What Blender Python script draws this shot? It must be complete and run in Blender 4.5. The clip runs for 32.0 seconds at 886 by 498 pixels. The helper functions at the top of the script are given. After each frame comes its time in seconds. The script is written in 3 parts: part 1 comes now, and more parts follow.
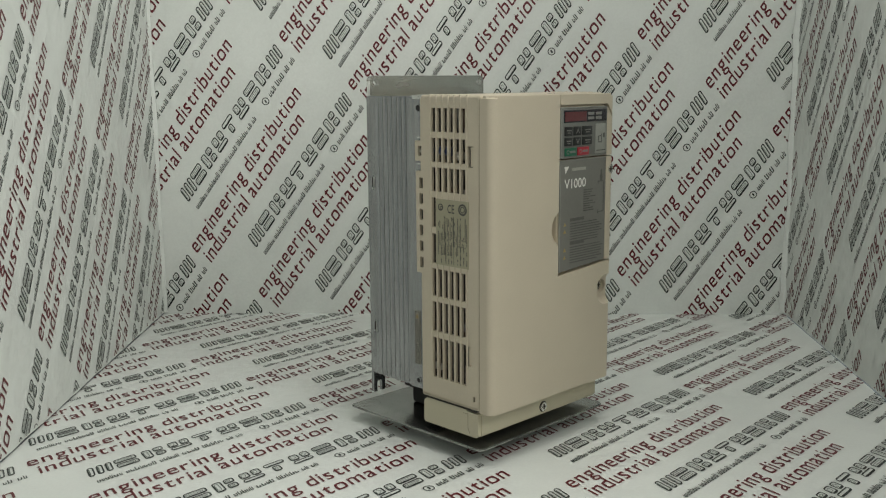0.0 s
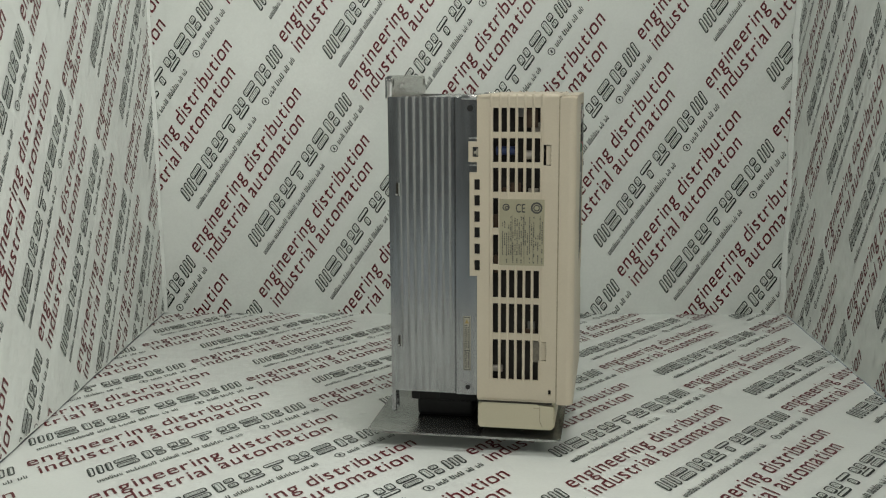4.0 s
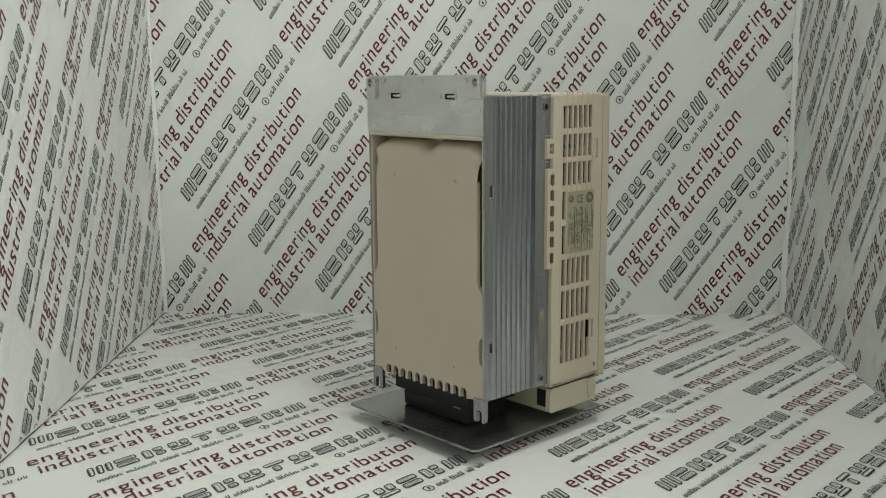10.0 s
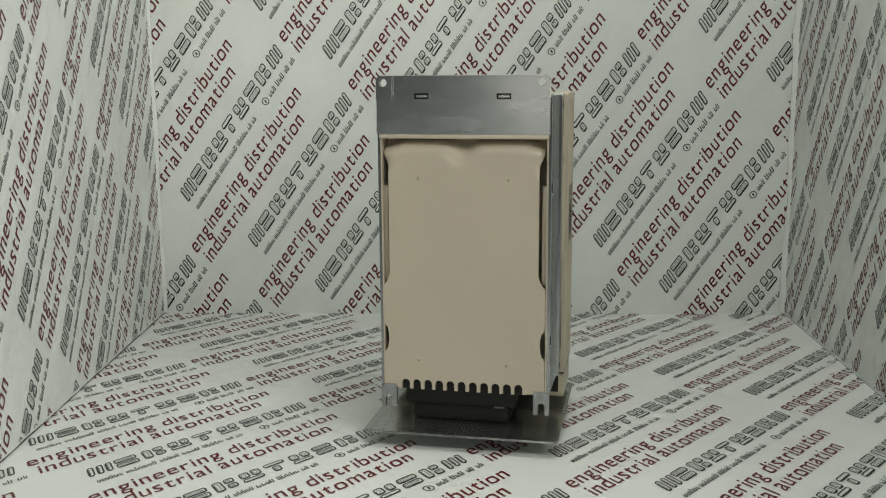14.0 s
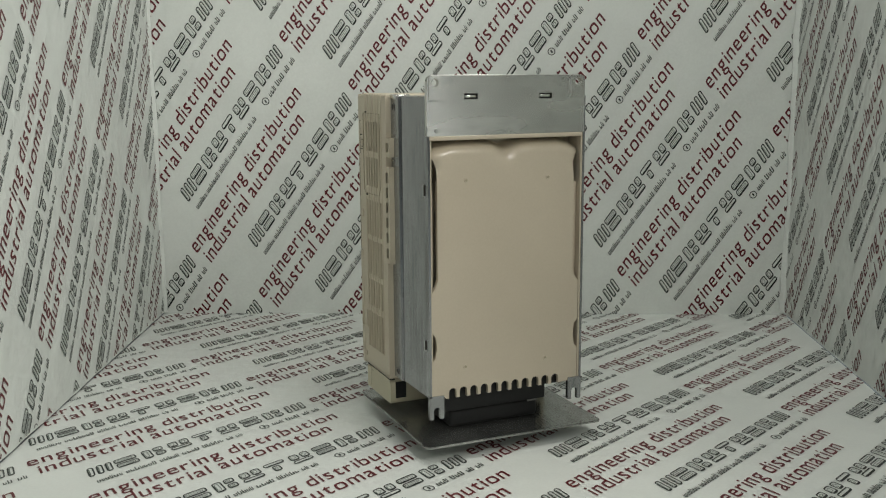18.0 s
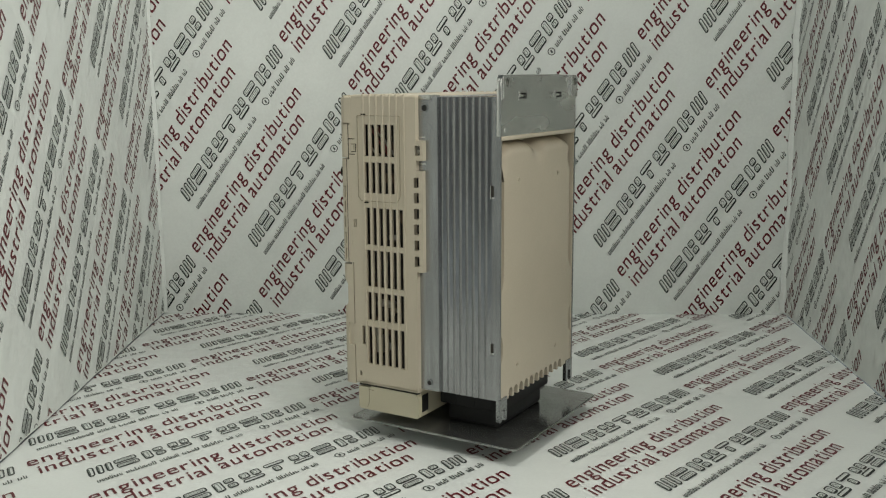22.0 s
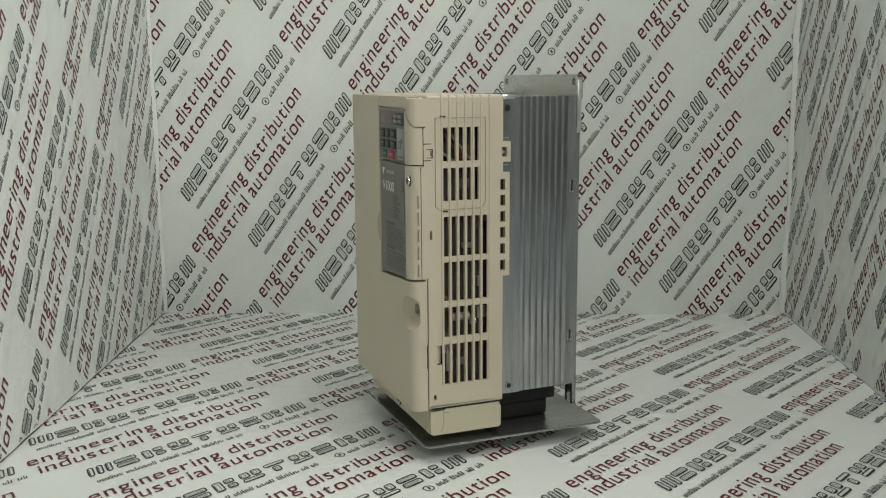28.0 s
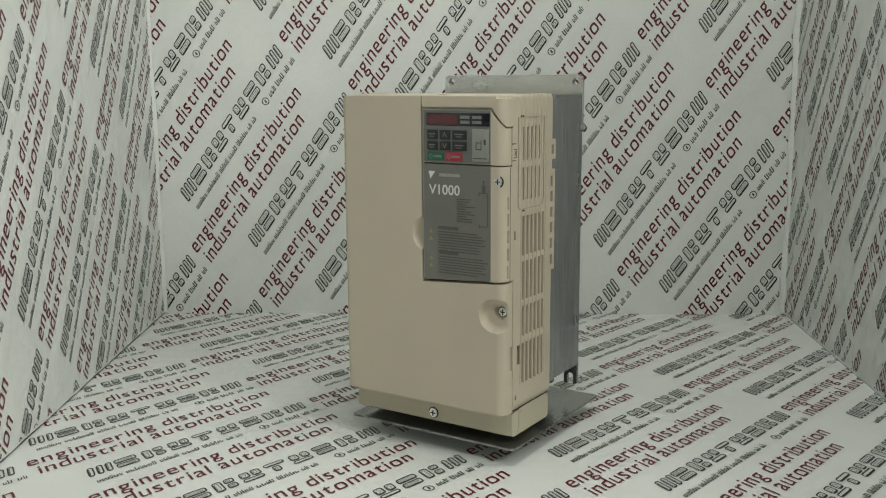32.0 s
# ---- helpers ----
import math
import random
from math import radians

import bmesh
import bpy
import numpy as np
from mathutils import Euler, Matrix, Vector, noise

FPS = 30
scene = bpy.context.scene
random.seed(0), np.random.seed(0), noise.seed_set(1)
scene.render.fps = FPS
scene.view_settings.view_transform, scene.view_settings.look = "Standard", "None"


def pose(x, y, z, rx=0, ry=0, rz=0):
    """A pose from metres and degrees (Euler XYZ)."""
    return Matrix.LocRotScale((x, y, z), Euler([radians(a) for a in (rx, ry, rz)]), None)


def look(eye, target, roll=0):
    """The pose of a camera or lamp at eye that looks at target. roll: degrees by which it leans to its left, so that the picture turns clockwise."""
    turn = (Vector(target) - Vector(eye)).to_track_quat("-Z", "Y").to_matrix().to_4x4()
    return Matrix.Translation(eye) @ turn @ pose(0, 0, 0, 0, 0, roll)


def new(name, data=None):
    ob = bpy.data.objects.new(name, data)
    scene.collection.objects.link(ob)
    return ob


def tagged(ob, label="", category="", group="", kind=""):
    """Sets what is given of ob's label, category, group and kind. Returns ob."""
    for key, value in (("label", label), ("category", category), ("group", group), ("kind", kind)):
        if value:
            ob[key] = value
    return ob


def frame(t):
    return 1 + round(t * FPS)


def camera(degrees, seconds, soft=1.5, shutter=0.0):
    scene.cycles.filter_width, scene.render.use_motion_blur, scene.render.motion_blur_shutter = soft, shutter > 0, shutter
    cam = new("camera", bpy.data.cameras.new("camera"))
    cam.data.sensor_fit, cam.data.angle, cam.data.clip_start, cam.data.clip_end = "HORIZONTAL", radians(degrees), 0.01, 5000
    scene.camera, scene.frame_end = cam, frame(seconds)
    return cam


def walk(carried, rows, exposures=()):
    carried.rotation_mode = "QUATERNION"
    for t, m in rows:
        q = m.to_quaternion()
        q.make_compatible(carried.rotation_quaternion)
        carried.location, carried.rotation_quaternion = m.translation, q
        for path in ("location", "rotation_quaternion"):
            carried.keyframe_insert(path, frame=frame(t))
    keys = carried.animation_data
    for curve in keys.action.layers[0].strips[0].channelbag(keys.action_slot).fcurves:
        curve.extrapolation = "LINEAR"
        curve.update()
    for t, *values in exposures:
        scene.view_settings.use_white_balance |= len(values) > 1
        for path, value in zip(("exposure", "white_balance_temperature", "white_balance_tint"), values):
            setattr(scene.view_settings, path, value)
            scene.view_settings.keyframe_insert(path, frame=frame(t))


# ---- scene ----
import functools

# Camera on a tripod, seen from the turntable's axis at the origin.
cam = camera(48.68, 32.0, soft=1.15)
CAM = look((0, -0.775, 0.2783), (-0.026425, -0.011944, 0.145361), -0.39)
# The camera closes down a little at the start and while the bright bracket faces it.
walk(cam, [(0, CAM), (32, CAM)],
     [(0, -0.11), (2, -0.05), (14.5, -0.03), (16.5, -0.16), (20, -0.12), (22, -0.05), (32, -0.05)])

# ---- light: unseen lights over and in front of the open box, placed to fit brightness ----
world = bpy.data.worlds.new("world")
scene.world = world
world.use_nodes = True
world.node_tree.nodes["Background"].inputs[0].default_value = (0.9, 1.0, 0.95, 1)
world.node_tree.nodes["Background"].inputs[1].default_value = 0.02


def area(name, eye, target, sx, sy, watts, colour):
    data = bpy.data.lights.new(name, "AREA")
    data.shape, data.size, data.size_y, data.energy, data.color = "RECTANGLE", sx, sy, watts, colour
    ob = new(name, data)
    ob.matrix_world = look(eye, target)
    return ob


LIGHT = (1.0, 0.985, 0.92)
# An overhead lamp follows from the shadows; its place and power are fitted.
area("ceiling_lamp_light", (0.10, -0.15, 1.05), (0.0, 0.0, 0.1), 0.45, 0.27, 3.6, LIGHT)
# Added for a long highlight on the rear cover's bent top edge.
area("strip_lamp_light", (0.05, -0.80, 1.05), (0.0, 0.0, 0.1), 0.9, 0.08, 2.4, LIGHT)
# High and side lights added to fill in brightness; no such lamps are known.
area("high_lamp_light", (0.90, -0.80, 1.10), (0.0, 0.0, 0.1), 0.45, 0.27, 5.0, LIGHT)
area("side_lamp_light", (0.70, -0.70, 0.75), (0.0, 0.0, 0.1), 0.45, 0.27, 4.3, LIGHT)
# Bright source added behind the camera for the bracket's reflection.
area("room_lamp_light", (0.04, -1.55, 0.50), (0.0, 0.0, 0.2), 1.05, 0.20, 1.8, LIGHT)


# ---- materials ----
def material(name, colour, rough=0.5, metal=0.0, grain=0.0, grain_scale=400.0, bump=0.0, bump_scale=600.0,
             stain=0.0, stain_scale=12.0, spread=0.0, stretch=(1, 1, 1), coat=0.0, relief=0.001, brushed=0.0, turned=0.0):
    """A surface with grain and stains at two scales, fine relief, and optional brushing along one axis."""
    m = bpy.data.materials.new(name)
    m.use_nodes = True
    nt = m.node_tree
    b = nt.nodes["Principled BSDF"]
    b.inputs["Roughness"].default_value = rough
    b.inputs["Metallic"].default_value = metal
    b.inputs["Coat Weight"].default_value = coat
    co = nt.nodes.new("ShaderNodeTexCoord")
    mp = nt.nodes.new("ShaderNodeMapping")
    mp.inputs["Scale"].default_value = stretch
    nt.links.new(co.outputs["Object"], mp.inputs[0])

    def noise_tex(scale, detail):
        n = nt.nodes.new("ShaderNodeTexNoise")
        n.inputs["Scale"].default_value = scale
        n.inputs["Detail"].default_value = detail
        nt.links.new(mp.outputs[0], n.inputs["Vector"])
        return n

    fine, broad = noise_tex(grain_scale, 4), noise_tex(stain_scale, 5)

    def spread_to(src, amount):
        r = nt.nodes.new("ShaderNodeMapRange")
        r.inputs[1].default_value, r.inputs[2].default_value = 0.3, 0.7
        r.inputs[3].default_value, r.inputs[4].default_value = 1 - amount, 1 + amount * 0.6
        nt.links.new(src, r.inputs[0])
        return r.outputs[0]

    mul = nt.nodes.new("ShaderNodeMath")
    mul.operation = "MULTIPLY"
    nt.links.new(spread_to(fine.outputs[0], grain), mul.inputs[0])
    nt.links.new(spread_to(broad.outputs[0], stain), mul.inputs[1])
    sc = nt.nodes.new("ShaderNodeVectorMath")
    sc.operation = "SCALE"
    sc.inputs[0].default_value = colour
    nt.links.new(mul.outputs[0], sc.inputs["Scale"])
    nt.links.new(sc.outputs[0], b.inputs["Base Color"])
    if spread:
        rr = nt.nodes.new("ShaderNodeMapRange")
        rr.inputs[3].default_value, rr.inputs[4].default_value = rough - spread, rough + spread
        nt.links.new(broad.outputs[0], rr.inputs[0])
        nt.links.new(rr.outputs[0], b.inputs["Roughness"])
    if brushed:
        # Gloss drawn out across fine lines: level (turned 0) or upright (turned 0.25).
        tg = nt.nodes.new("ShaderNodeTangent")
        tg.direction_type, tg.axis = "RADIAL", "Z"
        nt.links.new(tg.outputs[0], b.inputs["Tangent"])
        b.inputs["Anisotropic"].default_value = brushed
        b.inputs["Anisotropic Rotation"].default_value = turned
    if bump:
        bp = nt.nodes.new("ShaderNodeBump")
        bp.inputs["Strength"].default_value = bump
        bp.inputs["Distance"].default_value = relief
        bn = noise_tex(bump_scale, 3)
        nt.links.new(bn.outputs[0], bp.inputs["Height"])
        nt.links.new(bp.outputs[0], b.inputs["Normal"])
    return m


PAPER = material("printed_paper", (0.698, 0.735, 0.70), 0.34, grain=0.025, stain=0.055, stain_scale=10, bump=0.6, bump_scale=17, relief=0.004)
CREASED = material("creased_paper", (0.698, 0.735, 0.70), 0.34, grain=0.03, grain_scale=60, stain=0.06, stain_scale=11, bump=0.75, bump_scale=26, relief=0.004)
INK_RED = material("dark_red_ink", (0.110, 0.007, 0.013), 0.4, grain=0.15, grain_scale=300)
INK_DARK = material("green_black_ink", (0.010, 0.017, 0.0145), 0.4, grain=0.15, grain_scale=300)
INK_GREY = material("grey_ink", (0.20, 0.23, 0.21), 0.5, grain=0.1, grain_scale=300)
BEIGE = material("beige_plastic", (0.560, 0.502, 0.386), 0.42, grain=0.03, grain_scale=900, stain=0.04, stain_scale=18, bump=0.12, bump_scale=1800, spread=0.05)
BEIGE_REAR = material("smooth_beige_plastic", (0.545, 0.483, 0.374), 0.17, grain=0.02, grain_scale=700, stain=0.05, stain_scale=14, bump=0.06, bump_scale=900, spread=0.05)
ALU = material("cast_aluminium", (0.385, 0.397, 0.40), 0.23, 0.84, grain=0.2, grain_scale=260, stain=0.10, stain_scale=25, bump=0.04, bump_scale=700, spread=0.04, stretch=(1, 1, 0.08), brushed=0.8)
ALU_SHEET = material("galvanised_sheet", (0.66, 0.67, 0.64), 0.26, 0.95, grain=0.10, grain_scale=160, stain=0.26, stain_scale=22, bump=0.08, bump_scale=9, relief=0.004, spread=0.07, stretch=(0.3, 1, 1), brushed=0.86, turned=0.25)
# Brighter metal: edge and rim highlights are put into its colour.
SHEET_EDGE = material("brightened_sheet", (0.72, 0.73, 0.70), 0.3, 0.95, grain=0.1, grain_scale=200, stain=0.15)
PLATE = material("brushed_steel", (0.37, 0.38, 0.365), 0.2, 0.92, grain=0.10, grain_scale=240, stain=0.34, stain_scale=30, bump=0.06, bump_scale=500, spread=0.12, stretch=(1, 0.1, 1))
# Real black plastic, and backings that put shade into holes and openings.
BLACK = material("black_plastic", (0.006, 0.0065, 0.0065), 0.6, grain=0.2, stain=0.2)
TERMINAL = material("olive_beige_plastic", (0.53, 0.492, 0.358), 0.42, grain=0.03, grain_scale=900, stain=0.05, stain_scale=18, bump=0.12, bump_scale=1800, spread=0.05)
# Brown that stands for the faint shade in shallow seams and pin holes.
SEAM = material("brown_seam_shade", (0.33, 0.295, 0.21), 0.8, grain=0.2)
# Dark joints, and shade painted into slots, recesses and gaps.
GROOVE = material("dark_seam_and_shade", (0.03, 0.027, 0.02), 0.8, grain=0.2)
# Near-black that stands for the shade inside the case.
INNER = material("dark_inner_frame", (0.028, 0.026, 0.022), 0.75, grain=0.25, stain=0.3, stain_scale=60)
KEYPAD = material("grey_keypad_face", (0.16, 0.165, 0.15), 0.5, grain=0.04, stain=0.05, stain_scale=40)
SILVER_STICKER = material("silver_sticker", (0.36, 0.35, 0.29), 0.4, grain=0.05, stain=0.1)
NAMEPLATE = material("grey_nameplate", (0.175, 0.175, 0.155), 0.5, grain=0.04, stain=0.06, stain_scale=30)
SCREEN = material("black_display_strip", (0.012, 0.012, 0.02), 0.25, grain=0.1, coat=0.3)
RED_WINDOW = material("dark_red_window", (0.10, 0.018, 0.022), 0.2, grain=0.05, coat=0.4)
KEY_BLACK = material("black_key", (0.018, 0.02, 0.02), 0.45, grain=0.1)
KEY_GREEN = material("green_key", (0.009, 0.12, 0.062), 0.45, grain=0.05)
KEY_RED = material("red_key", (0.37, 0.028, 0.042), 0.45, grain=0.05)
KEY_INK = material("grey_key_print", (0.20, 0.20, 0.185), 0.5, grain=0.1)
PORT = material("light_grey_port_cover", (0.28, 0.29, 0.26), 0.4, grain=0.05)
WHITE_INK = material("white_print", (0.75, 0.75, 0.70), 0.5, grain=0.05)
FINE_INK = material("faded_dark_print", (0.10, 0.10, 0.088), 0.5, grain=0.15)
LABEL_INK = material("dark_print", (0.06, 0.06, 0.055), 0.5, grain=0.1)
PALE_INK = material("pale_grey_print", (0.34, 0.34, 0.29), 0.5, grain=0.1)
YELLOW_INK = material("yellow_print", (0.36, 0.27, 0.10), 0.5, grain=0.1)
STICKER = material("olive_sticker", (0.36, 0.34, 0.235), 0.4, grain=0.05, stain=0.06, stain_scale=40)
STEEL = material("zinc_screw", (0.74, 0.73, 0.69), 0.24, 1.0, grain=0.1)
COPPER_RED = material("red_wire", (0.17, 0.04, 0.035), 0.5, grain=0.1)
WIRE_WHITE = material("white_wire", (0.32, 0.30, 0.26), 0.5, grain=0.1)
BLUE = material("blue_capacitor", (0.015, 0.03, 0.10), 0.4, grain=0.1)
BROWN = material("brown_resin", (0.10, 0.065, 0.04), 0.6, grain=0.2)
GREY_PART = material("dull_grey_part", (0.16, 0.16, 0.15), 0.5, grain=0.2)
PALE_PART = material("pale_nylon_part", (0.36, 0.34, 0.28), 0.5, grain=0.2)
ROOM = material("room_paint", (0.33, 0.38, 0.41), 0.8, grain=0.05, stain=0.06, stain_scale=2)

# ---- mesh helpers; device dimensions are in millimetres ----
MM = 0.001


def mesh_of(name, bm, mat, smooth=35):
    me = bpy.data.meshes.new(name)
    bmesh.ops.recalc_face_normals(bm, faces=bm.faces)
    bm.to_mesh(me)
    bm.free()
    me.materials.append(mat)
    if smooth:
        me.polygons.foreach_set("use_smooth", [True] * len(me.polygons))
        me.set_sharp_from_angle(angle=radians(smooth))
    return me


def part(name, bm, mat, parent, label="", smooth=35):
    ob = new(name, mesh_of(name, bm, mat, smooth))
    ob.parent = parent
    if label:
        tagged(ob, label)
    return ob


def box(bm, x0, x1, y0, y1, z0, z1, bevel=0.0, seg=2, unit=MM):
    vs = [bm.verts.new((x * unit, y * unit, z * unit)) for x in (x0, x1) for y in (y0, y1) for z in (z0, z1)]
    fs = [bm.faces.new([vs[i] for i in f]) for f in
          ((0, 1, 3, 2), (4, 6, 7, 5), (0, 4, 5, 1), (2, 3, 7, 6), (0, 2, 6, 4), (1, 5, 7, 3))]
    if bevel:
        es = {e for f in fs for e in f.edges}
        bmesh.ops.bevel(bm, geom=list(es), offset=bevel * unit, segments=seg, affect="EDGES", profile=0.5)
    return bm


def one_box(*a, **k):
    return box(bmesh.new(), *a, **k)


def prism(bm, pts, axis, lo, hi, unit=MM):
    """Extrudes a 2D outline along an axis: pts are (y, z), (x, z) or (x, y)."""
    def v(p, h):
        return {"x": (h, p[0], p[1]), "y": (p[0], h, p[1]), "z": (p[0], p[1], h)}[axis]
    a = [bm.verts.new(Vector(v(p, lo)) * unit) for p in pts]
    b = [bm.verts.new(Vector(v(p, hi)) * unit) for p in pts]
    n = len(pts)
    bm.faces.new(a)
    bm.faces.new(list(reversed(b)))
    for i in range(n):
        bm.faces.new((a[i], b[i], b[(i + 1) % n], a[(i + 1) % n]))
    return bm


def disc(cx, cy, r, n=20, a0=0.0, a1=360.0):
    full = abs(a1 - a0) >= 360
    return [(cx + r * math.cos(radians(a0 + (a1 - a0) * i / (n if full else n - 1))),
             cy + r * math.sin(radians(a0 + (a1 - a0) * i / (n if full else n - 1)))) for i in range(n)]


def rounded(x0, x1, y0, y1, r, n=5):
    pts = []
    for cx, cy, a in ((x1 - r, y1 - r, 0), (x0 + r, y1 - r, 90), (x0 + r, y0 + r, 180), (x1 - r, y0 + r, 270)):
        pts += disc(cx, cy, r, n, a, a + 90)
    return pts


def panel(bm, axis, lo, hi, rect, holes, unit=MM):
    """A flat plate between lo and hi on an axis, with rectangular holes right through it: rect and holes are (u0, u1, v0, v1)."""
    us = sorted({rect[0], rect[1], *[h[i] for h in holes for i in (0, 1)]})
    vs = sorted({rect[2], rect[3], *[h[i] for h in holes for i in (2, 3)]})

    def solid(i, j):
        if not (0 <= i < len(us) - 1 and 0 <= j < len(vs) - 1):
            return False
        u, v = (us[i] + us[i + 1]) / 2, (vs[j] + vs[j + 1]) / 2
        return not any(h[0] < u < h[1] and h[2] < v < h[3] for h in holes)

    cache = {}

    def vert(i, j, k):
        if (i, j, k) not in cache:
            h = hi if k else lo
            co = {"x": (h, us[i], vs[j]), "y": (us[i], h, vs[j])}[axis]
            cache[i, j, k] = bm.verts.new(Vector(co) * unit)
        return cache[i, j, k]

    for i in range(len(us) - 1):
        for j in range(len(vs) - 1):
            if not solid(i, j):
                continue
            for k in (0, 1):
                bm.faces.new([vert(i, j, k), vert(i + 1, j, k), vert(i + 1, j + 1, k), vert(i, j + 1, k)])
            for di, dj, a, b in ((-1, 0, (i, j), (i, j + 1)), (1, 0, (i + 1, j), (i + 1, j + 1)),
                                 (0, -1, (i, j), (i + 1, j)), (0, 1, (i, j + 1), (i + 1, j + 1))):
                if not solid(i + di, j + dj):
                    bm.faces.new([vert(*a, 0), vert(*b, 0), vert(*b, 1), vert(*a, 1)])
    return bm


def cut(ob, bm):
    """Takes the solid bm out of the mesh object ob for good."""
    bmesh.ops.recalc_face_normals(bm, faces=bm.faces)
    me = bpy.data.meshes.new("cutter")
    bm.to_mesh(me)
    bm.free()
    tool = new("cutter", me)
    tool.matrix_world = ob.matrix_world
    if ob.parent:
        bpy.context.view_layer.update()
        tool.matrix_world = ob.matrix_world
    mod = ob.modifiers.new("cut", "BOOLEAN")
    mod.operation, mod.solver, mod.object = "DIFFERENCE", "EXACT", tool
    dg = bpy.context.evaluated_depsgraph_get()
    done = bpy.data.meshes.new_from_object(ob.evaluated_get(dg))
    ob.modifiers.clear()
    ob.data = done
    bpy.data.objects.remove(tool)
    done.polygons.foreach_set("use_smooth", [True] * len(done.polygons))
    done.set_sharp_from_angle(angle=radians(35))
    return ob


# ---- the photo box: floor and three walls lined with printed paper ----
BACK_L, BACK_R = Vector((-0.3773, 0.3692)), Vector((0.3637, 0.3692))
LEFT_DIR = (BACK_L - Vector((-0.3510, -0.1027))).normalized()
RIGHT_DIR = (Vector((0.3544, 0.0784)) - BACK_R).normalized()
SIDE, FRONT = 0.73, 0.875  # how far the side sheets and the floor sheet reach to the front
LEFT_F = BACK_L - LEFT_DIR * SIDE
RIGHT_F = BACK_R + RIGHT_DIR * SIDE
FLOOR_L, FLOOR_R = BACK_L - LEFT_DIR * FRONT, BACK_R + RIGHT_DIR * FRONT
TOP = 0.62


def text_outline(body, shear=0.0, weight=0.012):
    """The outline of a word line in the built-in font as flat triangles: vertices and faces."""
    cu = bpy.data.curves.new("words", "FONT")
    cu.body, cu.size, cu.shear, cu.resolution_u, cu.offset = body, 1.0, shear, 4, weight
    ob = new("words", cu)
    dg = bpy.context.evaluated_depsgraph_get()
    me = bpy.data.meshes.new_from_object(ob.evaluated_get(dg))
    vs = [(v.co.x, v.co.y) for v in me.vertices]
    fs = [tuple(p.vertices) for p in me.polygons]
    bpy.data.objects.remove(ob)
    bpy.data.meshes.remove(me)
    return vs, fs


def fit_text(body, x0, x1, base, x_height, shear=0.28):
    vs, fs = text_outline(body, shear)
    lo, hi = min(v[0] for v in vs), max(v[0] for v in vs)
    k = (x1 - x0) / (hi - lo)
    ky = x_height / 0.50
    return [(x0 + (v[0] - lo) * k, base + v[1] * ky) for v in vs], fs


@functools.lru_cache(None)
def square_letter(ch):
    """One letter of the built-in font with its round bowls drawn out towards a square, from x = 0: vertices, faces, width."""
    vs, fs = text_outline(ch, weight=0.0065)
    lo, hi = min(v[0] for v in vs), max(v[0] for v in vs)
    cx, hw = (lo + hi) / 2, (hi - lo) / 2
    out = []
    for x, y in vs:
        u, v = (x - cx) / hw, (y - 0.25) / 0.262
        r, m = math.hypot(u, v), max(abs(u), abs(v))
        if ch not in "iltr" and 0.01 < m <= 1.0:
            f = 1 + 0.62 * (min(r, 1.0) / m - 1) if r <= 1 or m < 1 else 1.0
            x, y = cx + u * f * hw, 0.25 + v * f * 0.262
        out.append((x - lo, y))
    return out, fs, hi - lo


def fit_square_text(body, x0, x1, base, x_height, shear=0.28, gap=0.15, space=0.45):
    """A spaced line of square letters between x0 and x1."""
    vs, fs, x = [], [], 0.0
    for ch in body:
        if ch == " ":
            x += space - gap
            continue
        lv, lf, w = square_letter(ch)
        wide = 1.12 if w > 0.2 else 1.0
        n = len(vs)
        vs += [(x + p * wide, q) for p, q in lv]
        fs += [tuple(i + n for i in f) for f in lf]
        x += w * wide + gap
    k, ky = (x1 - x0 - shear * x_height) / (x - gap), x_height / 0.50
    return [(x0 + p * k + shear * q * ky, base + q * ky) for p, q in vs], fs


def merge(*parts):
    vs, fs = [], []
    for v, f in parts:
        n = len(vs)
        vs += v
        fs += [tuple(i + n for i in g) for g in f]
    return vs, fs


def quad(x0, x1, y0, y1, lean=0.28):
    return [(x0, y0), (x1, y0), (x1 + lean * (y1 - y0), y1), (x0 + lean * (y1 - y0), y1)], [(0, 1, 2, 3)]


def frame_shape(x0, x1, y0, y1, w, lean=0.28):
    """A hollow slanted block with round corners, drawn by its outline."""
    r = min(2.4, (x1 - x0) * 0.45, (y1 - y0) * 0.45)
    outer = rounded(x0, x1, y0, y1, r, 4)
    inner = rounded(x0 + w, x1 - w, y0 + w, y1 - w, max(0.3, r - w), 4)
    pts = [(x + lean * (y - y0), y) for x, y in outer + inner]
    n = len(outer)
    return pts, [(k, (k + 1) % n, n + (k + 1) % n, n + k) for k in range(n)]


def print_block():
    """One repeat of the print, in millimetres along and across the line: dark marks, dark bars, red words."""
    marks, shade, bars = [], [], []
    rng = random.Random(5)
    for i in range(9):
        x0, w = 1.5 + i * 23.4, 19.0
        kind = (0, 1, 3, 2, 4, 2, 1, 3, 0)[i]
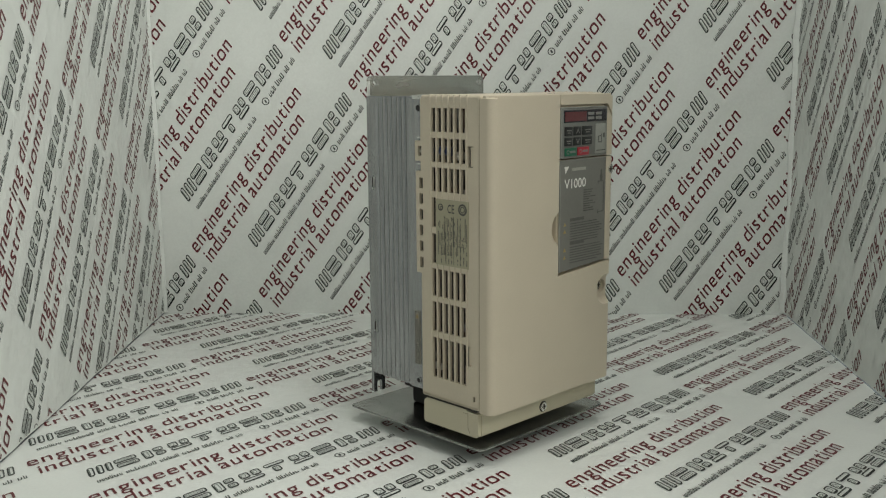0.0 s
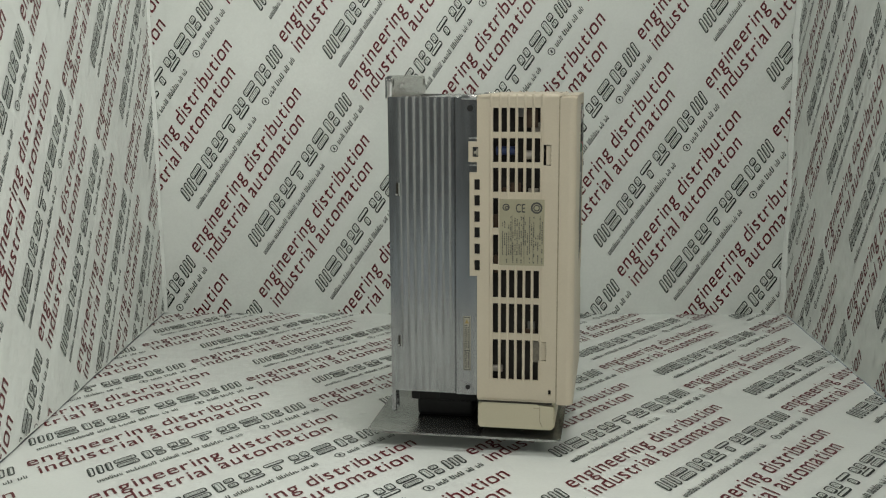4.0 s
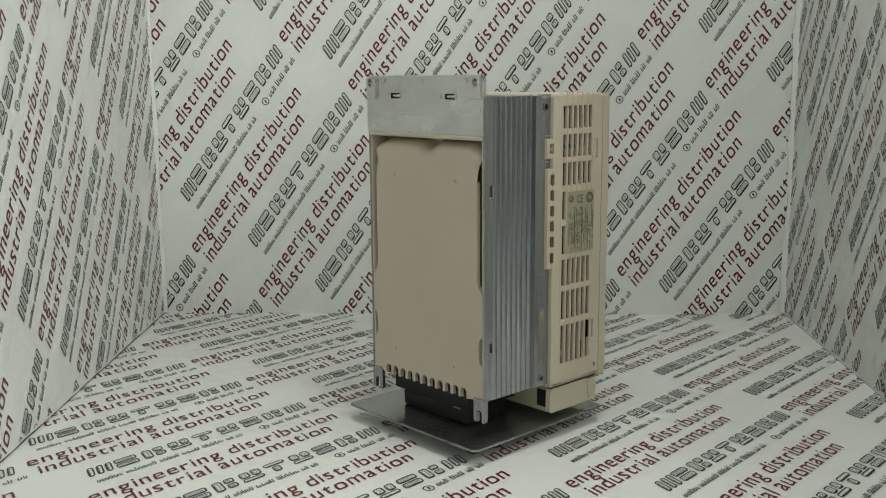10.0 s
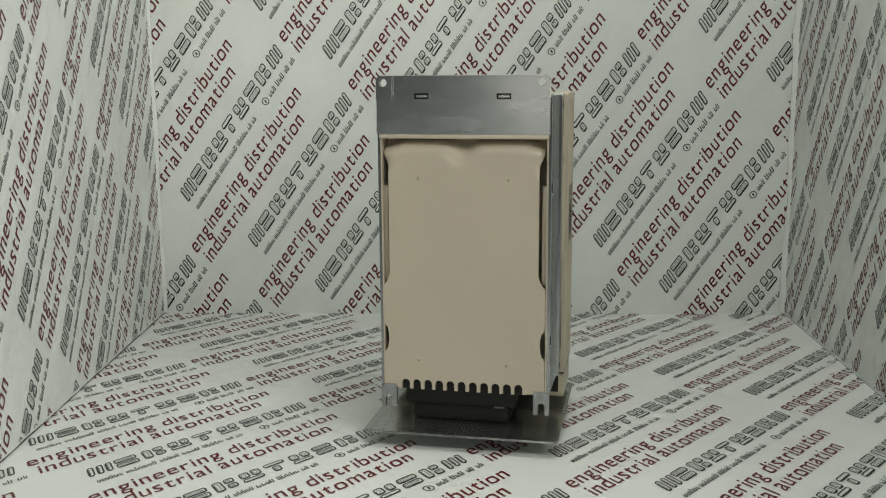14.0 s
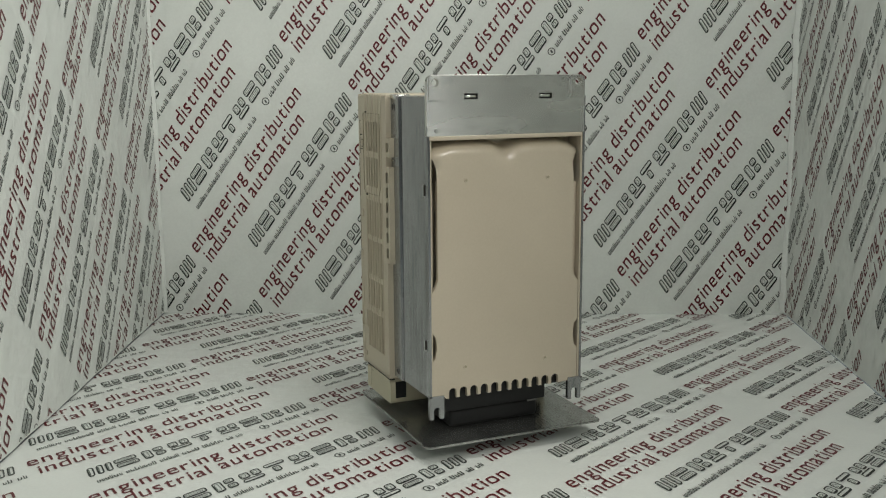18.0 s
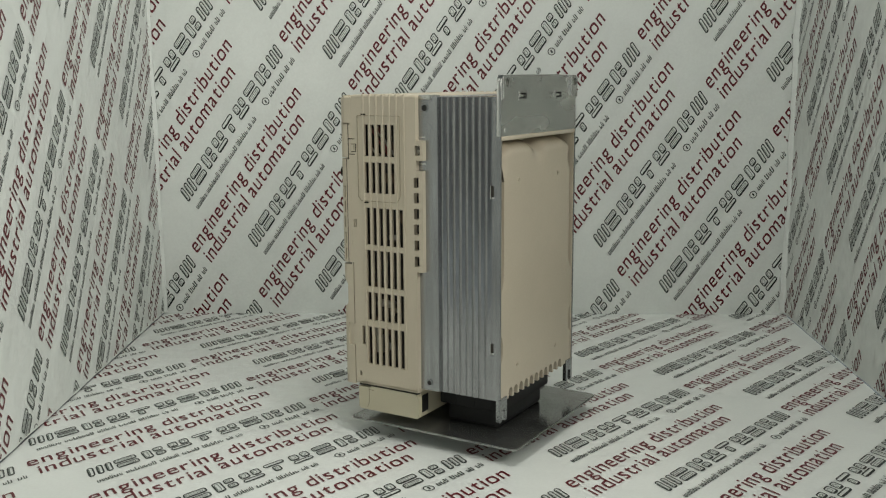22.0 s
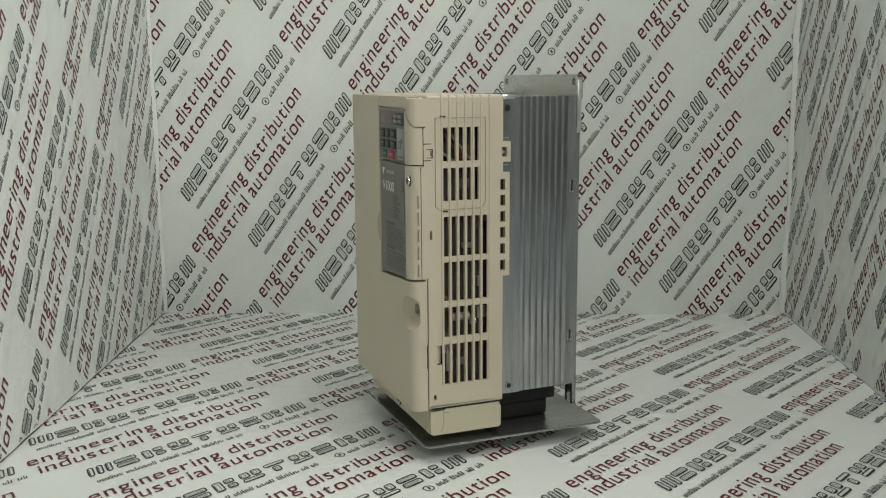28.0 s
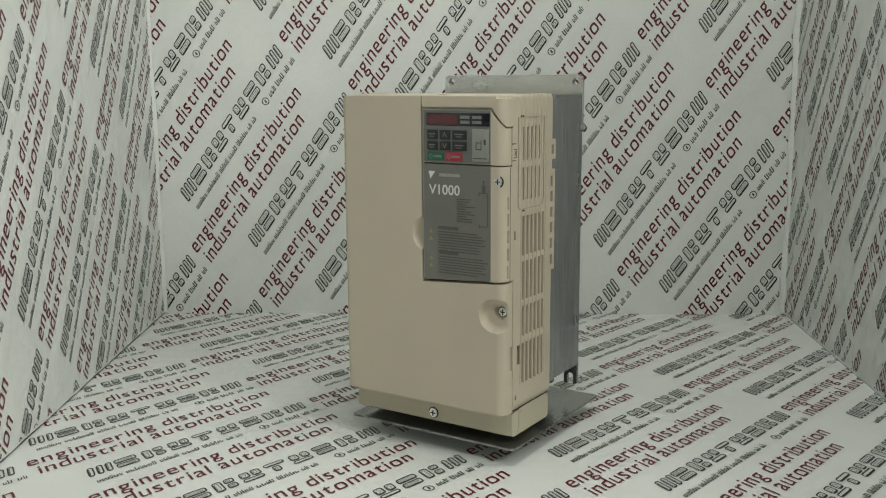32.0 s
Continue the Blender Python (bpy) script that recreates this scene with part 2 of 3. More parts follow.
        if kind == 0:
            shapes = [(x0 + 7.4 * j, x0 + 7.4 * j + 5.4, -17.2, -0.6, 0.36) for j in range(3)]
        elif kind == 1:
            shapes = [(x0, x0 + w, -17.2, -9.6, 0.28), (x0 + 2.2, x0 + w + 2.2, -8.2, -0.6, 0.28)]
        elif kind == 2:
            shapes = [(x0, x0 + w, -17.2, -11.6, 0.28), (x0 + 1.8, x0 + w * 0.55, -10.6, -0.6, 0.28), (x0 + w * 0.66, x0 + w + 1.6, -10.6, -0.6, 0.28)]
        elif kind == 3:
            shapes = [(x0, x0 + w * 0.42, -17.2, -0.6, 0.28), (x0 + w * 0.54, x0 + w, -17.2, -9.6, 0.28), (x0 + w * 0.54 + 2.2, x0 + w + 2.2, -8.2, -0.6, 0.28)]
        else:
            shapes = [(x0 + w * 0.25, x0 + w * 0.62, -17.2, -7.6, 0.28), (x0 + 2.4, x0 + w + 2.6, -6.4, -0.6, 0.28)]
        for x_a, x_b, y_a, y_b, lean in shapes:
            marks.append(frame_shape(x_a, x_b, y_a, y_b, 1.16, lean))
            # a heavy lower edge, as of a raised sign, and a grey core
            marks.append(quad(x_a + 1.8, x_b - 0.9, y_a + 1.1, y_a + 2.0, lean))
            if y_b - y_a > 6:
                shade.append(frame_shape(x_a + 2.3, x_b - 2.1, y_a + 2.9, y_b - 2.2, min(0.6, (y_b - y_a - 5.1) * 0.4), lean))

    def letters(x, count, pitch, y_lo, y_hi):
        """A run of small upright bars as long as a word."""
        for _ in range(count):
            wide = pitch * rng.choice((0.8, 1.0, 1.0, 1.2))
            top = y_hi if rng.random() < 0.45 else y_lo + (y_hi - y_lo) * 0.72
            bars.append(quad(x, x + wide * 0.22, y_lo, top))
            bars.append(quad(x + wide * 0.52, x + wide * 0.74, y_lo, y_lo + (top - y_lo) * rng.uniform(0.6, 1.0)))
            bars.append(quad(x + wide * 0.2, x + wide * 0.54, y_lo, y_lo + 0.9))
            x += wide
        return x + pitch * 0.7

    x = 1.0
    for n in (6, 7, 5, 4, 5, 2, 2):
        x = letters(x, n, 3.72, -30.9, -24.9)
    ring = [(153.5 + r * math.cos(a), -28.2 + r * math.sin(a)) for r in (4.4, 3.5) for a in [k * math.tau / 18 for k in range(18)]]
    bars.append((ring, [(k, (k + 1) % 18, 18 + (k + 1) % 18, 18 + k) for k in range(18)]))
    bars.append(quad(152.2, 154.0, -30.0, -26.6))
    x = 161.0
    for n in (3, 3, 2, 2):
        x = letters(x, n, 4.35, -31.0, -24.6)
    words = merge(fit_square_text("engineering distribution", 222, 454, -10.2, 11.4), fit_square_text("industrial automation", 222, 430, -30.3, 11.4))
    return {"printed_mark": (merge(*marks), INK_DARK), "printed_shade": (merge(*shade), INK_GREY),
            "printed_bar": (merge(*bars), INK_DARK), "printed_words": (words, INK_RED)}


BLOCK = print_block()


def lay_print(sheet, theta, ou, ov, period, stagger, pitch, outline, place):
    """Repeats the print over a sheet in staggered diagonal lines and trims it to the sheet's outline (u, v), which runs counter-clockwise."""
    # theta: the lines' angle, or the two directions along and across them where the sheet is skewed.
    c, s, nu, nv = theta if isinstance(theta, tuple) else (math.cos(theta), math.sin(theta), -math.sin(theta), math.cos(theta))
    ku, kv = period / 0.501, pitch / 0.048
    cu, cv = [p[0] for p in outline], [p[1] for p in outline]
    for name, ((vs, fs), mat) in BLOCK.items():
        bm = bmesh.new()
        for k in range(-30, 31):
            for m in range(-5, 6):
                s0, n0 = m * period + (k % 2) * stagger, -k * pitch
                pts = [(s0 + x * MM * ku, n0 + y * MM * kv) for x, y in vs]
                uv = [(ou + c * a + nu * b, ov + s * a + nv * b) for a, b in pts]
                us, ws = [p[0] for p in uv], [p[1] for p in uv]
                if max(us) < min(cu) or min(us) > max(cu) or max(ws) < min(cv) or min(ws) > max(cv):
                    continue
                new_vs = [bm.verts.new((u, v, 0)) for u, v in uv]
                for f in fs:
                    bm.faces.new([new_vs[i] for i in f])
        for i, p in enumerate(outline):
            q = outline[(i + 1) % len(outline)]
            d = Vector((q[0] - p[0], q[1] - p[1], 0)).normalized()
            bmesh.ops.bisect_plane(bm, geom=[*bm.verts, *bm.edges, *bm.faces], plane_co=(p[0], p[1], 0), plane_no=(d.y, -d.x, 0), clear_outer=True)
        for v in bm.verts:
            v.co = place(v.co.x, v.co.y)
        part(name, bm, mat, sheet, smooth=0)


def wall_sheet(name, a, b, label, lattice, paper=PAPER):
    """A paper-lined board standing on the floor from a to b, seen from its left-hand side turned inwards."""
    d = (b - a).normalized()
    out = Vector((-d.y, d.x))
    length = (b - a).length
    bm = bmesh.new()
    if paper is CREASED:
        prev = None
        for i in range(61):
            p = a + d * (length * i / 60)
            low = 0.0022 + 0.0012 * noise.noise((p.x * 9, p.y * 34, 2.0)) + 0.0007 * noise.noise((p.x * 9, p.y * 130, 5.0))
            row = [bm.verts.new((*q, z)) for q in (p, p + out * 0.0008) for z in (low, TOP)]
            if prev:
                for j, k in ((0, 1), (1, 3), (3, 2), (2, 0)):
                    bm.faces.new((prev[j], prev[k], row[k], row[j]))
            if i in (0, 60):
                bm.faces.new([row[k] for k in (0, 1, 3, 2)])
            prev = row
    else:
        prism(bm, [a, b, b + out * 0.004, a + out * 0.004], "z", -0.02, TOP, unit=1)
    v0 = 0.0042 if paper is CREASED else 0.0
    ob = tagged(new(name, mesh_of(name, bm, paper, 0)), label, "wall", kind="structure")
    lay_print(ob, *lattice, [(0, v0), (length, v0), (length, TOP), (0, TOP)],
              lambda u, v: (*(a + d * u - out * 0.0004), v))
    return ob


wall_sheet("wall_back", BACK_L, BACK_R, "white paper-lined back wall printed with diagonal lettering",
           (0.9600, 0.0213, 0.1439, 0.5010, 0.2342, 0.04796))
shift = (LEFT_F - Vector((-0.3510, -0.1027))).length
wall_sheet("wall_left", LEFT_F, BACK_L, "white paper-lined side wall printed with steep lettering",
           ((0.60502, 0.80318, -0.83746, 0.53944), 0.25467 + shift, 0.29694, 0.5010, 0.22355, 0.04796), CREASED)
wall_sheet("wall_right", BACK_R, RIGHT_F, "white paper-lined side wall printed with steep lettering, in shade",
           (0.9521, 0.0439, 0.2322, 0.4783, 0.2171, 0.04798), CREASED)

fl = bmesh.new()
GAP = Vector((-0.001, 0))
prism(fl, [FLOOR_L + GAP, FLOOR_R - GAP, BACK_R - GAP, BACK_L + GAP], "z", -0.02, 0.0, unit=1)
floor_sheet = tagged(new("floor", mesh_of("floor", fl, PAPER, 0)), "white paper floor sheet printed with red and black diagonal lettering", "floor", kind="structure")
lay_print(floor_sheet, 0.8664, -0.3586, -0.0566, 0.4828, 0.2506, 0.04581, [tuple(p) for p in (FLOOR_L + GAP, FLOOR_R - GAP, BACK_R - GAP, BACK_L + GAP)], lambda u, v: (u, v, 0.0004))


def paper_edge(parent, corner, side, width, seed):
    """The ragged edge of a side sheet turned onto the back wall."""
    bm = bmesh.new()
    prev = None
    for i in range(49):
        z = 0.002 + (TOP - 0.004) * i / 48
        w = width * (1 + 0.75 * noise.noise((seed, z * 11, 0)) + 0.3 * noise.noise((seed, z * 42, 3)))
        lift = 0.0024 + 0.0016 * noise.noise((seed + 4, z * 17, 0))
        row = [bm.verts.new((corner.x + side * x, corner.y - y, z)) for x, y in ((0.0, 0.006), (w * 0.5, lift * 1.6), (w, lift), (w, 0.0006), (0.0, 0.0006))]
        if prev:
            for k in range(5):
                bm.faces.new((prev[k], prev[(k + 1) % 5], row[(k + 1) % 5], row[k]))
        prev = row
    part("turned_edge", bm, PAPER, parent)


paper_edge(bpy.data.objects["wall_left"], BACK_L, 1, 0.0036, 2.0)
paper_edge(bpy.data.objects["wall_right"], BACK_R, -1, 0.0044, 7.0)

# The plain room round the box.
ground = tagged(new("ground", mesh_of("ground", one_box(-1.8, 1.8, -2.6, 1.2, -0.06, -0.02, unit=1), ROOM, 0)), "plain grey base under the photo box", "floor", kind="structure")
for name, b in (("wall_north", (-1.8, 1.8, 1.2, 1.3, -0.06, 2.5)), ("wall_south", (-1.8, 1.8, -2.7, -2.6, -0.06, 2.5)),
                ("wall_west", (-1.9, -1.8, -2.6, 1.2, -0.06, 2.5)), ("wall_east", (1.8, 1.9, -2.6, 1.2, -0.06, 2.5)),
                ("ceiling", (-1.9, 1.9, -2.7, 1.3, 2.5, 2.6))):
    tagged(new(name, mesh_of(name, one_box(*b, unit=1), ROOM, 0)), "plain light grey room surface", "ceiling" if name == "ceiling" else "wall", kind="structure")

# ---- the turntable: a thin steel plate on a low hub ----
PLATE_TOP = 13.5
turntable = tagged(new("turntable"), "thin grey brushed steel turntable plate just above the floor", "turntable")
tp = bmesh.new()
prism(tp, rounded(-73.5, 75.5, -73.0, 75.0, 5), "z", 12.0, PLATE_TOP)
bmesh.ops.bevel(tp, geom=[e for e in tp.edges if all(v.co.z > 0.0134 for v in e.verts)], offset=0.5 * MM, segments=2, affect="EDGES")
part("plate", tp, PLATE, turntable)
hub = bmesh.new()
prism(hub, disc(0, 0, 34, 40), "z", 0.0, 12.0)
part("hub", hub, BLACK, turntable, "low black turntable hub")

# ---- the frequency inverter ----
inverter = tagged(new("frequency_inverter"), "beige plastic frequency inverter with ribbed aluminium heat sink and grey keypad", "inverter")

# Heat sink: upright ribs down both sides, flat flange next to the case.
def sink_side(sign):
    pts = [(sign * 67.5, -10.5), (sign * 67.5, 5.6)]
    for i in range(8 * 7):
        y = 6.0 + i * 5.3 / 7
        wave = 0.5 - 0.5 * math.cos(math.tau * i / 7)
        pts.append((sign * (65.0 - 0.014 * (y - 6.0) + 1.0 * wave ** 0.7), y))
    pts += [(sign * 64.8, 50.0), (sign * 64.8, 56.0), (sign * 63.0, 56.0), (sign * 63.0, 28.0)]
    return pts


sk = bmesh.new()
prism(sk, sink_side(1) + list(reversed(sink_side(-1))), "z", 43.8, 265.5)
bmesh.ops.bevel(sk, geom=[e for e in sk.edges if all(v.co.z > 0.2654 for v in e.verts)], offset=0.6 * MM, segments=3, affect="EDGES", clamp_overlap=True)
sink = part("heat_sink", sk, ALU, inverter, "grey ribbed aluminium heat sink")
fan = part("fan_housing", one_box(-38, 48, -6, 47, 28.0, 44.2, bevel=1.5), BLACK, inverter, "black plastic fan housing under the heat sink")
part("fan_base", one_box(-33, 43, -2, 43, PLATE_TOP, 28.2, bevel=3.0, seg=3), BLACK, fan)
part("fan_clip", one_box(-30, -22, 46.6, 47.6, 27.4, 28.4), GREY_PART, fan)
for y in (8, 24, 40):
    part("rib", one_box(-38.5, 48.5, y, y + 1.2, 29, 43.6), BLACK, fan)
for sx in (-1, 1):
    part("flange", one_box(min(sx * 56, sx * 68.2), max(sx * 56, sx * 68.2), -10.5, 1.2, 263.2, 266.6, bevel=0.6), ALU_SHEET, sink, "bright top flange edge")
    for y, z, r in ((-5.2, 257.2, 2.3), (-3.0, 49.8, 1.9)):
        # Black disc on the flange paints the shade of a hole.
        b = bmesh.new()
        prism(b, disc(y, z, r, 16), "x", sx * 67.0, sx * 67.75)
        part("screw_hole", b, BLACK, sink)
        b = bmesh.new()
        a, c = disc(y, z, r + 0.9, 16), disc(y, z, r, 16)
        for i in range(16):
            j = (i + 1) % 16
            bm_v = [b.verts.new(Vector((sx * 67.9, *p)) * MM) for p in (a[i], a[j], c[j], c[i])]
            b.faces.new(bm_v)
        bmesh.ops.remove_doubles(b, verts=b.verts, dist=1e-6)
        part("rim", b, ALU, sink)
    for z0, z1 in ((193.2, 202.8), (78.6, 87.0)):
        # A dark box paints the shade inside the slot.
        part("slot", one_box(min(sx * 64.2, sx * 65.4), max(sx * 64.2, sx * 65.4), 48.2, 50.6, z0, z1, bevel=0.4), GROOVE, sink)
        # Bright lips paint the highlight on the slot's rim.
        part("slot_lip", one_box(min(sx * 64.2, sx * 65.6), max(sx * 64.2, sx * 65.6), 49.3, 50.9, z0 + 0.2, z0 + 1.5, bevel=0.3), SHEET_EDGE, sink)
        part("slot_lip", one_box(min(sx * 64.2, sx * 65.7), max(sx * 64.2, sx * 65.7), 48.0, 48.7, z0, z1, bevel=0.25), SHEET_EDGE, sink)
    mid = sx * 59.1
    ft = bmesh.new()
    prism(ft, [(mid - 5.9, 45.0), (mid - 5.9, 28.0), (mid - 5.2, 27.0), (mid - 2.6, 27.0), (mid - 2.6, 33.6), *reversed(disc(mid, 33.6, 2.6, 9, 0, 180)),
               (mid + 2.6, 27.0), (mid + 5.2, 27.0), (mid + 5.9, 28.0), (mid + 5.9, 45.0)], "y", 53.0, 56.0)
    part("foot", ft, ALU, sink, "slotted aluminium mounting foot")
for i in range(11):
    x = 45.8 - i * 8.75
    part("fin", one_box(x - 4.9, x - 3.9, 5, 51, 40.5, 45.5), ALU, sink)
# Black backing paints the dark behind the rear cover's notches.
part("fin_base", one_box(-50, 52, 43.4, 50.5, 40.5, 51), BLACK, sink)

# Top mounting bracket with its holes and slots.
br = bmesh.new()
panel(br, "y", 53.2, 56.2, (-63.4, 65.4, 237.8, 280.6), [(25.6, 36.4, 263.4, 267.8), (-35.4, -24.6, 263.2, 267.6)])
bracket = part("mounting_bracket", br, ALU_SHEET, inverter, "shiny galvanised steel mounting bracket")
# Bright strips paint the highlight along the bracket's rounded edges.
for x0, x1, z0, z1 in ((-63.7, -63.1, 238.2, 276.4), (65.1, 65.7, 238.2, 276.4)):
    part("worn_edge", one_box(x0, x1, 53.3, 56.5, z0, z1, bevel=0.28), SHEET_EDGE, bracket)
part("worn_edge", one_box(-58.4, 60.4, 53.3, 56.4, 280.3, 280.9, bevel=0.28), SHEET_EDGE, bracket)
for x in (59.6, -57.2):
    hole = bmesh.new()
    prism(hole, disc(x, 275.4, 2.9, 18), "y", 50, 60)
    cut(bracket, hole)
    pad = bmesh.new()
    sg = 1 if x > 0 else -1
    edge = 65.3 if x > 0 else -63.3
    outline = [(edge, 280.4), (edge, 262.6), *[(edge - sg * (9.4 + 4.0 * math.sin(radians(a))), 266.6 - 4.0 * math.cos(radians(a))) for a in (0, 22, 45, 68, 90)], (edge - sg * 13.2, 280.4)]
    prism(pad, outline, "y", 55.6, 58.2)
    bmesh.ops.bevel(pad, geom=[e for e in pad.edges if all(v.co.y > 58.1 * MM for v in e.verts)], offset=1.1 * MM, segments=2, affect="EDGES")
    pad_ob = part("corner_pad", pad, ALU_SHEET, bracket)
    tip = 65.5 if x > 0 else -63.5
    for ob in (bracket, pad_ob):
        nip = bmesh.new()
        arc = [(tip - sg * 4.5 + sg * 4.5 * math.cos(radians(a)), 276.2 + 4.5 * math.sin(radians(a))) for a in (0, 15, 30, 45, 60, 75, 90)]
        prism(nip, [(tip + sg * 2, 276.2), *arc, (tip - sg * 4.5, 283.0), (tip + sg * 2, 283.0)], "y", 50, 60)
        cut(ob, nip)
    hole = bmesh.new()
    prism(hole, disc(x, 275.4, 2.9, 18), "y", 50, 60)
    cut(pad_ob, hole)
for x, z in ((0.8, 276.6), (58.0, 241.8), (0.5, 241.0), (45.0, 277.0), (-18.5, 265.5), (-46, 277)):
    b = bmesh.new()
    prism(b, disc(x, z, 2.3, 20), "y", 56.0, 56.75)
    bmesh.ops.bevel(b, geom=[e for e in b.edges if all(v.co.y > 56.7 * MM for v in e.verts)], offset=0.6 * MM, segments=2, affect="EDGES")
    part("boss", b, SHEET_EDGE if z < 245 else ALU_SHEET, bracket)
for x0, x1, z0, z1 in ((25.6, 36.4, 263.4, 267.8), (-35.4, -24.6, 263.2, 267.6)):
    rim = bmesh.new()
    panel(rim, "y", 55.9, 56.75, (x0 - 0.7, x1 + 0.7, z0 - 0.7, z1 + 0.7), [(x0 + 0.1, x1 - 0.1, z0 + 0.1, z1 - 0.1)])
    part("slot_rim", rim, ALU_SHEET, bracket)
    part("slot_tongue", one_box(x0 + 1.0, x1 - 1.0, 53.6, 56.0, z0 + 1.1, z1 - 1.0, bevel=0.9, seg=3), ALU_SHEET, bracket)
    part("slot_back", one_box(x0 + 0.01, x1 - 0.01, 53.3, 53.7, z0 + 0.01, z1 - 0.01), ALU_SHEET, bracket)
    # Black sheet puts the shade round the tongue.
    part("slot_gap", one_box(x0 + 0.05, x1 - 0.05, 53.7, 54.0, z0 + 0.05, z1 - 0.05), BLACK, bracket)
part("bracket_lip", one_box(-62.4, 63.6, 29.3, 56.6, 234.6, 237.7, bevel=0.5), BEIGE_REAR, inverter)

# Moulded rear cover: flat field with bites and notches below, pillowed top edge.
def rear_outline():
    pts = [(-61.2, 42.6), (-50, 42.6)]
    for i in reversed(range(11)):
        x = 45.8 - i * 8.75
        pts += [(x - 3.1, 41.8), *[(x + 3.1 * math.cos(radians(a)), 46.4 + 3.1 * math.sin(radians(a))) for a in (180, 150, 120, 90, 60, 30, 0)], (x + 3.1, 41.8)]
    pts += [(51, 41.8), (54, 44.5), (62, 44.5), (62, 71)]
    pts += [(59.6, 74), (58.6, 80), (58.6, 84), (59.6, 90), (62, 93)]
    pts += [(62, 123), (58.8, 128), (57.4, 133), (57.4, 205), (-56, 205), (-56, 133), (-57.6, 128), (-61.2, 123)]
    pts += [(-61.2, 92), (-58.6, 89), (-57.6, 83), (-57.6, 78), (-58.6, 72), (-61.2, 69)]
    return pts


rc = bmesh.new()
prism(rc, rear_outline(), "y", 52.0, 55.2)
rear = part("rear_cover", rc, BEIGE_REAR, inverter, "smooth moulded beige rear cover")


def pillow(u, z):
    """How deep the rear cover's top bends inwards at u (-1 to 1 across) and height z."""
    rim = 233.6 - 3.8 * math.exp(-(u / 0.15) ** 2) - 4.6 * max(0.0, abs(u) - 0.74) / 0.26
    t = max(0.0, (z - (rim - 11.5)) / 11.5)
    dent = 3.6 * math.exp(-(u / 0.16) ** 2 - ((z - 228) / 9.5) ** 2)
    side = 2.5 * max(0.0, (abs(u) - 0.88) / 0.12) ** 2 * min(1, max(0, (z - 205) / 14))
    return min(16.0, 11.5 * t ** 3.4 + dent + side)


def half_width(z):
    t = min(1.0, max(0.0, (z - 213) / 13))
    return 56.7 + 4.2 * t * t * (3 - 2 * t)


pb = bmesh.new()
nx, nz = 72, 30
grid = []
for i in range(nx + 1):
    u = -1 + 2 * i / nx
    grid.append([])
    for j in range(nz + 1):
        z = 205 + 30.4 * j / nz
        grid[i].append(pb.verts.new(Vector((0.7 + u * half_width(z), 55.2 - pillow(u, z), z)) * MM))
for i in range(nx):
    for j in range(nz):
        pb.faces.new((grid[i][j], grid[i + 1][j], grid[i + 1][j + 1], grid[i][j + 1]))
part("rear_cover_top", pb, BEIGE_REAR, inverter, smooth=80)
part("recess", one_box(-62.9, 62.9, 28.1, 29.4, 51.5, 265), BEIGE_REAR, inverter)
for x0, x1 in ((-62.9, -61.6), (61.9, 62.9)):
    part("recess_side", one_box(x0, x1, 29.0, 55.6, 44, 237.5), BEIGE_REAR, inverter)
for x, z in ((34.4, 205.0), (-33.6, 204.4), (35.4, 64.8), (-32.4, 63.8)):
    b = bmesh.new()
    prism(b, disc(x, z, 2.1, 18), "y", 55.0, 55.75)
    bmesh.ops.bevel(b, geom=[e for e in b.edges if all(v.co.y > 55.7 * MM for v in e.verts)], offset=0.5 * MM, segments=3, affect="EDGES")
    dimple = part("dimple", b, BEIGE_REAR, rear)
    b = bmesh.new()
    prism(b, disc(x, z + 0.2, 1.0, 12), "y", 55.2, 55.8)
    part("pin_hole", b, SEAM, dimple)
for x, z0, z1 in ((60.8, 150, 221), (-59.6, 150, 222)):
    part("side_channel", one_box(x - 1.7, x + 1.7, 29.2, 50.5, z0 - 24, z1 - 22, bevel=0.5), BEIGE_REAR, inverter)

# Case: side walls with ventilation slots, top, bottom, dark core.
def slots(cols, rows):
    return [(y0, y1, z0, z1) for z0, z1 in rows for y0, y1 in cols]


COLS6 = [(-25.9 - 5.95 * i, -21.9 - 5.95 * i) for i in range(6)]
LEFT_HOLES = slots(COLS6, [(240.6, 257.6), (219.0, 236.2), (197.6, 215.0), (119.8, 140.6), (93.2, 115.6), (57.8, 88.4)])
LEFT_HOLES += [(-25.9, -21.9, 171.4, 193.2), (-25.9, -21.9, 144.6, 166.6)]
SQUARES = [(-12.4, -8.3, z - 7.8, z) for z in (206.6, 195.1, 183.3, 171.6, 159.6, 147.4)]
COLS_R = [(-56.4 + 6.0 * i, -52.6 + 6.0 * i) for i in range(6)]
COLS_R5 = [(-56.6 + 5.85 * i, -53.0 + 5.85 * i) for i in range(5)]
RIGHT_HOLES = slots(COLS_R5, [(220.8, 244.6), (192.8, 216.2)]) + slots(COLS_R, [(152.8, 181.6), (120.2, 148.8), (93.6, 115.8), (58.2, 88.4)])

bt = bmesh.new()
box(bt, -70.5, 72.0, -69.0, -10.5, 41.0, 44.0, bevel=0.8)
case = part("case", bt, BEIGE, inverter, "beige ventilated plastic case")
tb = bmesh.new()
box(tb, -70.5, 72.0, -69.0, -10.5, 262.5, 266.8, bevel=1.6, seg=3)
part("case_top", tb, BEIGE, case)
for name, x0, x1, holes, sg in (("side_wall", -70.5, -68.3, LEFT_HOLES, -1), ("side_wall", 69.8, 72.0, RIGHT_HOLES, 1)):
    sw = bmesh.new()
